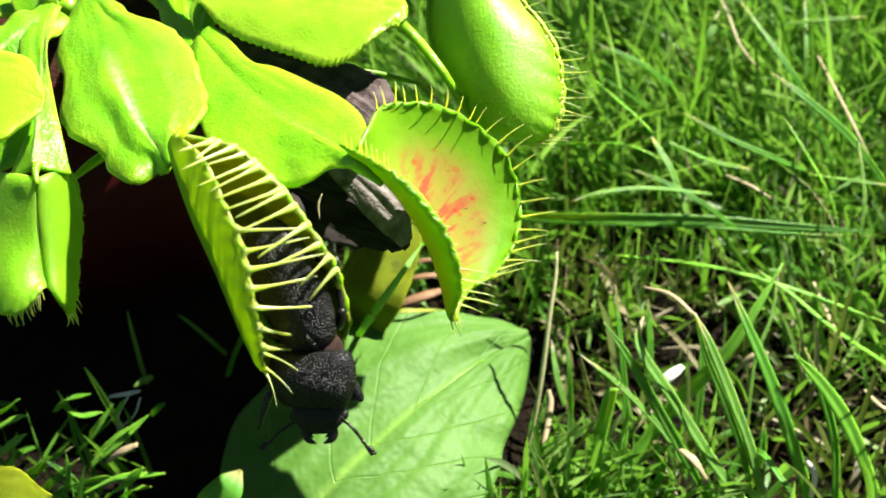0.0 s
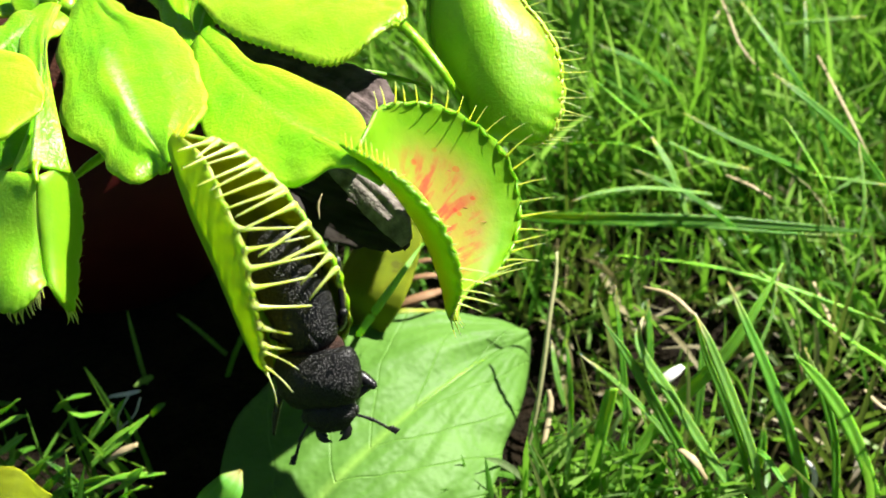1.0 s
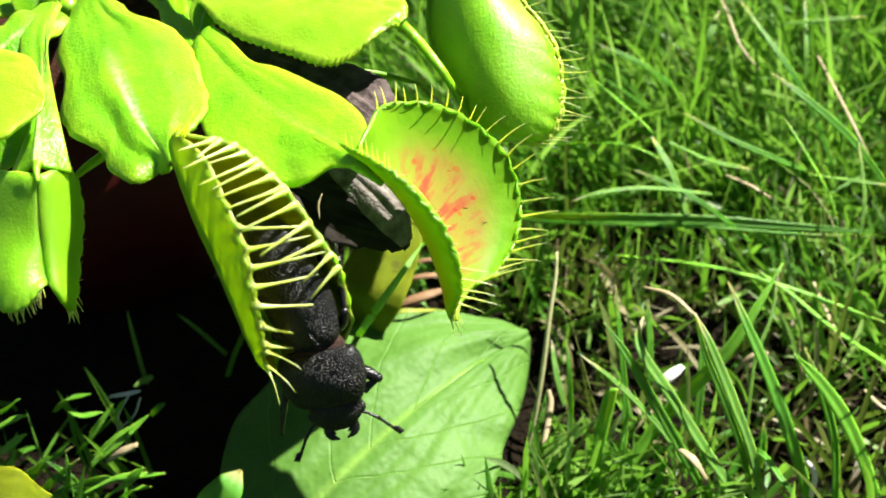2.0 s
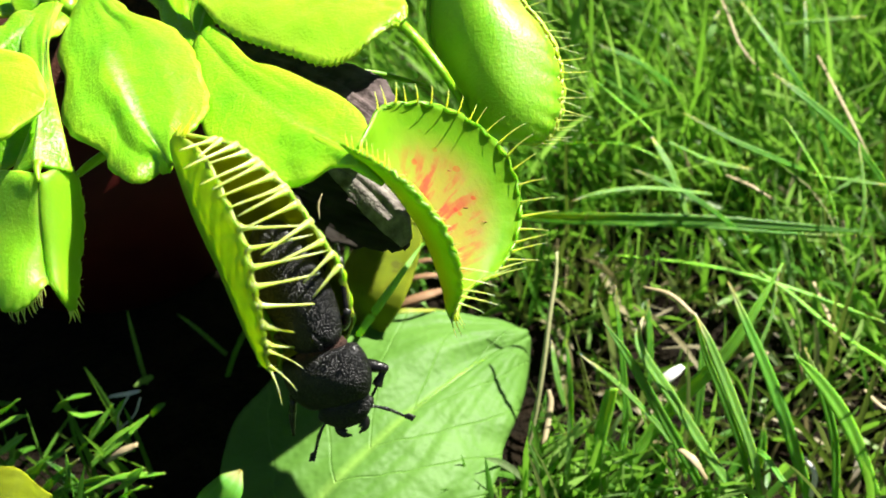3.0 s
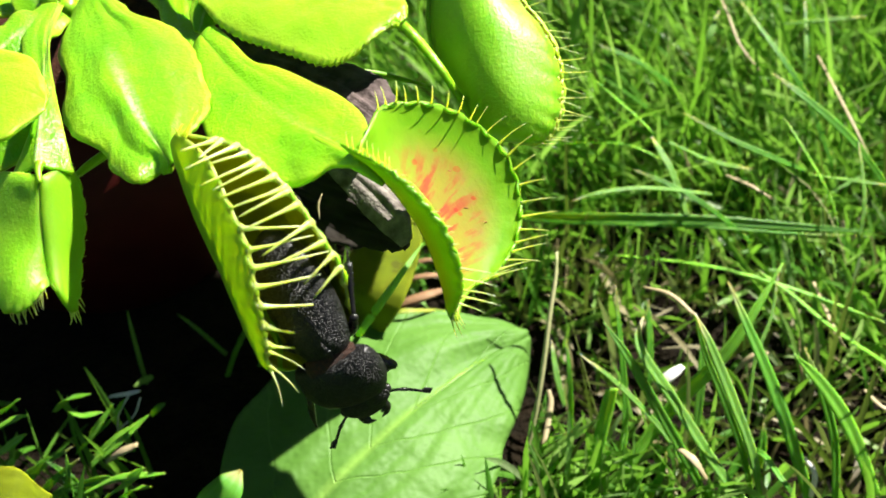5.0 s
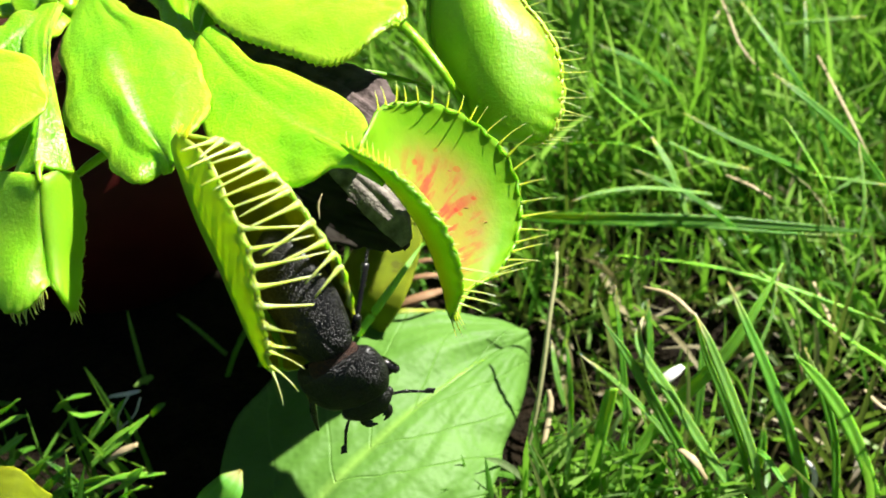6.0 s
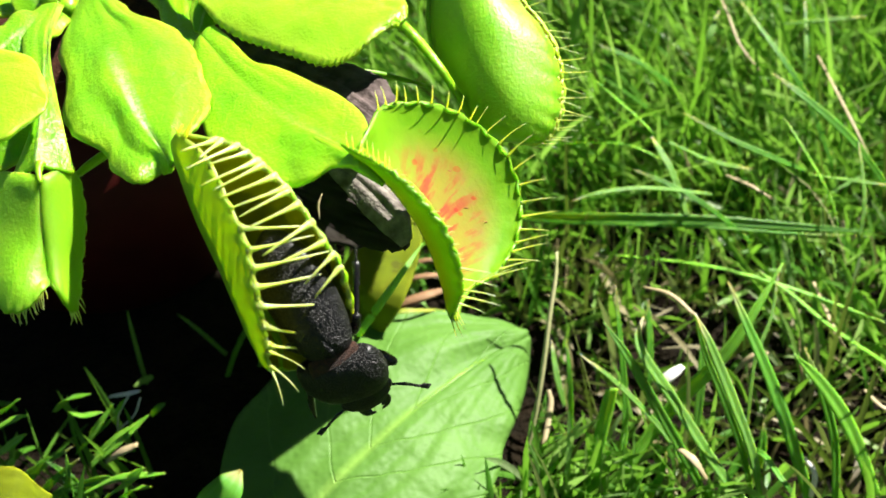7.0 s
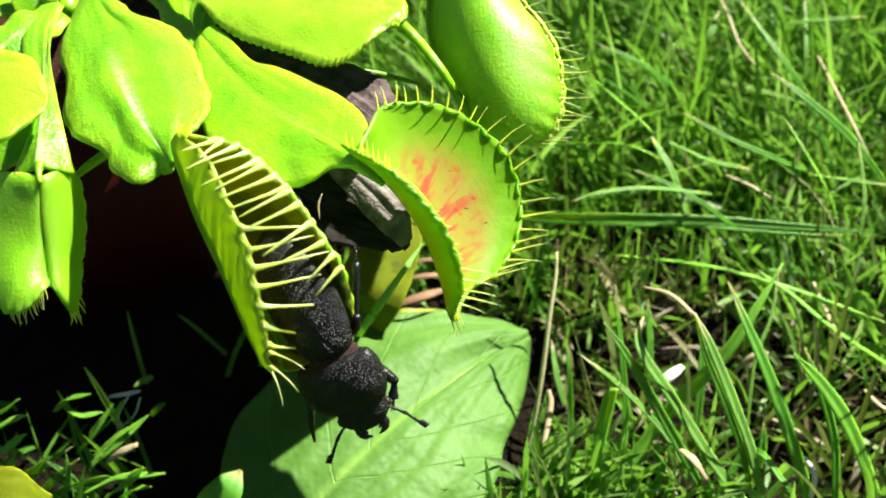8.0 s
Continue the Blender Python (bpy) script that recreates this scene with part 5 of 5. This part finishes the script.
CASES = [(0.3, 2.7, 1.6, 1), (-1.2, 3.8, 2.6, 1), (-4.6, 4.7, 3.2, 1), (-10, 5.0, 3.4, 1), (-14.5, 4.2, 2.9, 1), (-17.6, 2.6, 1.8, 0.6), (-19, 0.3, 0.3, 0.2)]
part("wing_case", rolled(shell(CASES, -12, 90, 17), 14), SHELL, beetle)
part("wing_case", rolled(shell(CASES, 90, 192, 17), 14), SHELL, beetle)
part("belly", shell([(0.2, 2.6, 0.6, 1.2), (-1.5, 3.6, 1, 2.6), (-9, 4.6, 1, 3.2), (-15, 3.6, 1, 2.2), (-18.4, 0.4, 0.2, 0.3)]), SHELL_SMOOTH, beetle)
part("shield", shell([(0.5, 0.4, 1.8, 0.5), (-0.4, 1.2, 2.6, 1), (-1.6, 0.7, 3.05, 1), (-2.2, 0.1, 3.0, 1)]), SHELL, beetle)
part("neck", shell([(-0.4, 3.4, 1.2, 1.8), (0.6, 3.8, 1.5, 1.7), (1.8, 3.8, 1.4, 1.6)], aside=0.4), NECK_HAIR, beetle, "rusty brown hairy joint")

thorax = part("thorax", rolled(shell([(0.5, 4.4, 1.2, 1.0), (0.9, 5.7, 2.4, 1.6), (2.6, 6.35, 3.2, 2.2), (5, 6.3, 3.4, 2.4), (7, 5.6, 2.9, 2.2), (8.2, 4.7, 2.1, 1.8), (8.5, 3.5, 1.2, 1.2)], power=2.2, aside=0.7), 18), SHELL, beetle, "finely pitted black thorax")
head = part("head", joined(shell([(7.8, 3.3, 1.5, 1.4), (8.6, 3.7, 1.7, 1.6), (10.2, 3.6, 1.5, 1.4), (11.3, 2.6, 1.1, 1.0), (12.0, 1.9, 0.7, 0.7), (12.2, 0.3, 0.2, 0.2)], power=2.8),
                           ball((2.9, 8.9, 0.0), 0.9, (0.9, 1, 0.8)), ball((-2.9, 8.9, 0.0), 0.9, (0.9, 1, 0.8))), SHELL, thorax, "broad black head")
for sx in (1, -1):
    part("eye", ball((sx * 3.55, 9.6, 0.1), 0.75, (0.7, 1, 0.9)), SHELL_SMOOTH, thorax, "bulging glossy black eye")
    part("mandible", joined(tube([Vector(p) for p in ((sx * 1.6, 11.2, 0), (sx * 1.9, 12.2, 0), (sx * 1.5, 13.0, 0.1), (sx * 0.5, 13.5, 0.2))], [0.75, 0.65, 0.5, 0.12], 8, 12, 0.8),
                            tube([Vector(p) for p in ((sx * 1.7, 12.2, 0), (sx * 1.2, 12.4, 0.3), (sx * 0.8, 12.5, 0.5))], [0.4, 0.3, 0.08], 6, 4)), SHELL_SMOOTH, thorax)


def antenna(sx):
    """Elbowed feeler: long first joint, beads, and a comb at the end; it starts at the head's side and points along y."""
    bits = [tube([Vector(p) for p in ((0, 0, 0), (sx * 0.1, 1.3, 0), (0, 2.8, 0))], [0.22, 0.2, 0.3], 7, 6)]
    p, d = Vector((0, 2.8, 0)), Vector((-sx * 0.25, 1, 0)).normalized()
    for i in range(6):
        bits.append(tube([p, p + d * 0.42], [0.2, 0.26, 0.18], 6, 3))
        p = p + d * 0.4
    for i in range(3):
        bits.append(tube([p, p + d * 0.3 + Vector((sx * 0.35, 0.1, 0)), p + d * 0.45 + Vector((sx * 0.6, 0.2, 0))], [0.26, 0.26, 0.1], 6, 4))
        bits.append(ball(p + d * 0.2, 0.28))
        p = p + d * 0.42
    bm = joined(*bits)
    bmesh.ops.translate(bm, verts=bm.verts, vec=V((sx * 3.1, 10.4, -0.3)))
    return part("antenna", bm, SHELL_SMOOTH, thorax, "", pivot=V((sx * 3.1, 10.4, -0.3)))


feeler_r, feeler_l = antenna(-1), antenna(1)


def thigh(name, at, to, r, parent):
    at, to = Vector(at), Vector(to)
    m = at.lerp(to, 0.55)
    return part(name, joined(tube([at, at.lerp(to, 0.2), m, to], [r * 0.6, r * 0.9, r, r * 0.7], 9, 10), ball(to, r * 0.85)), SHELL_SMOOTH, parent, "", pivot=at * MM)


def shin(parent, at, to, r, spines=3, toe=0.75):
    at, to = Vector(at), Vector(to)
    d = (to - at).normalized()
    side = d.cross(Vector((0, 0, 1))).normalized()
    bits = [tube([at, at.lerp(to, 0.6), to], [r * 0.7, r * 0.9, r * 1.2], 8, 8, 0.7)]
    for i in range(spines):
        p = at.lerp(to, 0.55 + 0.4 * i / spines)
        bits.append(tube([p, p + side * r * 0.9 + d * 0.25, p + side * r * 1.2 + d * 0.5], [0.18, 0.12, 0.03], 5, 3))
    p = to
    for i in range(5):
        q = p + d * toe + Vector((0, 0, -0.08 * i))
        bits.append(tube([p, p.lerp(q, 0.6), q], [0.16, 0.27, 0.14], 6, 4))
        p = q
    for k in (1, -1):
        bits.append(tube([p, p + d * 0.4 + side * 0.2 * k, p + d * 0.5 + side * 0.5 * k], [0.12, 0.09, 0.02], 5, 4))
    return part("shin", joined(*bits), SHELL_SMOOTH, parent, "", pivot=at * MM)


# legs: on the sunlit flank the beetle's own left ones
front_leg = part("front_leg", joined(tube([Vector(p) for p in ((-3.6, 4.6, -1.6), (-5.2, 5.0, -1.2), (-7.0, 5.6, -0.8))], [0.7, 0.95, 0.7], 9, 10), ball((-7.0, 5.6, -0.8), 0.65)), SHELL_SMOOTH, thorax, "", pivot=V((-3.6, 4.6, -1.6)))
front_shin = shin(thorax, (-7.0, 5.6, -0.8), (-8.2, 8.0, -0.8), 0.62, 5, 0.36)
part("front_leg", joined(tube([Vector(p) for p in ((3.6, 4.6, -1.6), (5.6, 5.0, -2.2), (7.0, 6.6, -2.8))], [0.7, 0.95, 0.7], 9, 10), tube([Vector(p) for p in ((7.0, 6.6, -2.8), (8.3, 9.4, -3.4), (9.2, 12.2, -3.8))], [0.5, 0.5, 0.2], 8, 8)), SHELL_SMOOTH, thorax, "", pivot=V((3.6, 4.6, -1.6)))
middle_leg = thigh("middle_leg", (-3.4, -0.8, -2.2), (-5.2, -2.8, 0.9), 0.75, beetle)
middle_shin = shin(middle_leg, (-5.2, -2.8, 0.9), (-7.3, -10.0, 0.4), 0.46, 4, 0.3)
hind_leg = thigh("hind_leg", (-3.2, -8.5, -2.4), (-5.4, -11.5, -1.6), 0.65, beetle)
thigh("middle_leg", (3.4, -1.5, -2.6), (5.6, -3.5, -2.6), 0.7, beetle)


def motions():
    """The beetle struggles; the trap and the leaves beside it give a little."""
    # seconds, waist in mm, lean of the body, then heading and nod of the forebody, in degrees
    struggle = [
        (0.0, (-17.3, 82.3, 89.1), 0.0, 2.0, 0.0), (0.3, (-17.2, 82.2, 89.1), 0.0, 6.0, 0.0), (0.6, (-17.2, 82.3, 89.1), 0.0, 9.0, 1.0),
        (1.0, (-17.1, 82.3, 89.1), 0.0, 10.0, 2.0), (1.5, (-17.0, 82.3, 89.2), 0.3, 11.0, 3.0), (2.2, (-16.8, 82.3, 89.1), 0.8, 15.0, 6.0),
        (3.0, (-16.5, 82.2, 89.1), 1.2, 19.0, 9.0), (3.5, (-16.3, 82.1, 89.0), 1.5, 23.0, 12.0), (4.0, (-16.3, 82.1, 89.0), 1.7, 26.0, 16.0),
        (4.3, (-16.1, 82.0, 88.8), 2.5, 27.0, 18.0), (4.5, (-15.7, 81.7, 88.6), 4.0, 28.0, 21.0), (4.7, (-15.4, 81.6, 88.5), 5.0, 30.0, 28.0),
        (5.3, (-15.2, 81.5, 88.4), 5.5, 29.5, 27.0), (6.0, (-14.9, 81.5, 88.4), 6.0, 29.0, 25.0), (6.5, (-14.9, 81.5, 88.4), 6.0, 33.5, 33.0),
        (7.0, (-14.9, 81.6, 88.5), 6.0, 30.0, 35.0), (7.5, (-14.9, 81.5, 88.4), 6.0, 29.7, 28.0), (8.0, (-14.9, 81.5, 88.4), 6.0, 25.0, 13.0)]
    walk(beetle, [(t, Matrix.Translation(V(w)) @ BODY.to_4x4() @ pose(0, 0, 0, 0, 0, a)) for t, w, a, b, c in struggle])
    walk(thorax, [(t, pose(0, 0, 0, -c, 0, b - 23.5 - a)) for t, w, a, b, c in struggle])
    # feelers: seconds, then the way that each points on the body's plane, in degrees
    point = [(0.0, 48, -58), (0.2, 52, -57), (0.4, 60, -36), (0.6, 76, -31), (1.0, 75, -29), (1.5, 65, -35), (2.2, 70, -32), (3.0, 79, -27), (3.2, 96, -27), (3.5, 74, -26), (3.8, 82, -22), (4.0, 84, -20), (4.2, 108, -30), (4.4, 72, -39), (4.6, 80, -46), (4.7, 92, -28), (5.3, 88, -30), (5.8, 84, -31), (6.0, 97, -16), (6.3, 98, -30), (6.5, 112, -56), (6.8, 108, -28), (7.0, 84, -50), (7.5, 67, -24), (8.0, 67, -31)]

    def heading(t):
        k = next((i for i in range(len(struggle) - 1) if struggle[i + 1][0] >= t), len(struggle) - 2)
        p, q = struggle[k], struggle[k + 1]
        u = (t - p[0]) / (q[0] - p[0])
        return p[3] * (1 - u) + q[3] * u

    for ob, k in ((feeler_r, 1), (feeler_l, 2)):
        at = ob.location.copy()
        walk(ob, [(row[0], Matrix.Translation(at) @ pose(0, 0, 0, 0, 0, row[k] - heading(row[0]))) for row in point])
    # front leg: seconds, swing of the thigh and shin
    reach = [(0.0, 40, -75), (0.2, 24, -75), (1.5, 22, -75), (2.2, 14, -75), (3.0, 8, -60), (3.2, 8, 0), (3.5, 4, 0), (3.8, 20, -60), (4.2, 24, -70), (4.4, 8, -10), (4.7, 30, -80), (5.3, 34, -80), (6.0, 36, -85), (6.8, 40, -85), (7.4, 30, -80), (8.0, 40, -14)]
    at, knee = front_leg.location.copy(), front_shin.location.copy()
    walk(front_leg, [(t, Matrix.Translation(at) @ pose(0, 0, 0, 0, 0, -a)) for t, a, b in reach])
    walk(front_shin, [(t, Matrix.Translation(at) @ pose(0, 0, 0, 0, 0, -a) @ Matrix.Translation(knee - at) @ pose(0, 0, 0, 0, 0, b)) for t, a, b in reach])
    # middle leg lifts out of the trap
    lift = [(0.0, 0, 0), (3.5, 0, 0), (4.3, -1, 0), (4.7, -1, -2), (5.3, -2, -9), (5.8, -4, -16), (6.2, -4, -18), (6.5, -4, -12), (7.0, -3, -9), (8.0, -3, -9)]
    at, knee = middle_leg.location.copy(), middle_shin.location.copy()
    walk(middle_leg, [(t, Matrix.Translation(at) @ pose(0, 0, 0, 0, 0, a)) for t, a, b in lift])
    walk(middle_shin, [(t, Matrix.Translation(knee) @ pose(0, 0, 0, 0, 0, b)) for t, a, b in lift])
    # slow give of the plant: seconds, shift in mm along x and up the slope, and the trap's swing in degrees
    give = [(0.0, 0, 0, 0), (0.5, -0.02, 0.07, 0.2), (1.0, -0.02, 0.12, 0.4), (1.5, 0.05, 0.15, 0.6), (2.2, 0.15, 0.18, 1.2), (3.0, 0.26, 0.2, 1.7), (3.5, 0.3, 0.16, 1.9), (4.0, 0.38, 0.2, 1.9), (4.5, 0.38, 0.12, 1.4), (5.3, 0.45, 0.1, 1.5), (6.0, 0.48, 0.1, 1.6), (8.0, 0.48, 0.08, 1.5)]
    slope = Vector((0, 0.707, 0.707))

    def sway(ob, kx, ku, kr):
        at = ob.location.copy()
        walk(ob, [(t, Matrix.Translation(at + (Vector((dx * kx, 0, 0)) + slope * (du * ku)) * MM) @ Matrix.Rotation(radians(r * kr), 4, UPHILL)) for t, dx, du, r in give])

    sway(trap_1, 0.9, 0.6, 0.4)
    sway(leaf_b, 1, 0.6, 0)
    sway(leaf_a, 1, 1.6, 0)
    sway(trap_4, 1, 2.2, 0)
    sway(leaf_front, 1, 1, 0)
    sway(leaf_c, 0.5, 0.3, 0)
    sway(trap_2, 0.3, 0.4, 0)


motions()
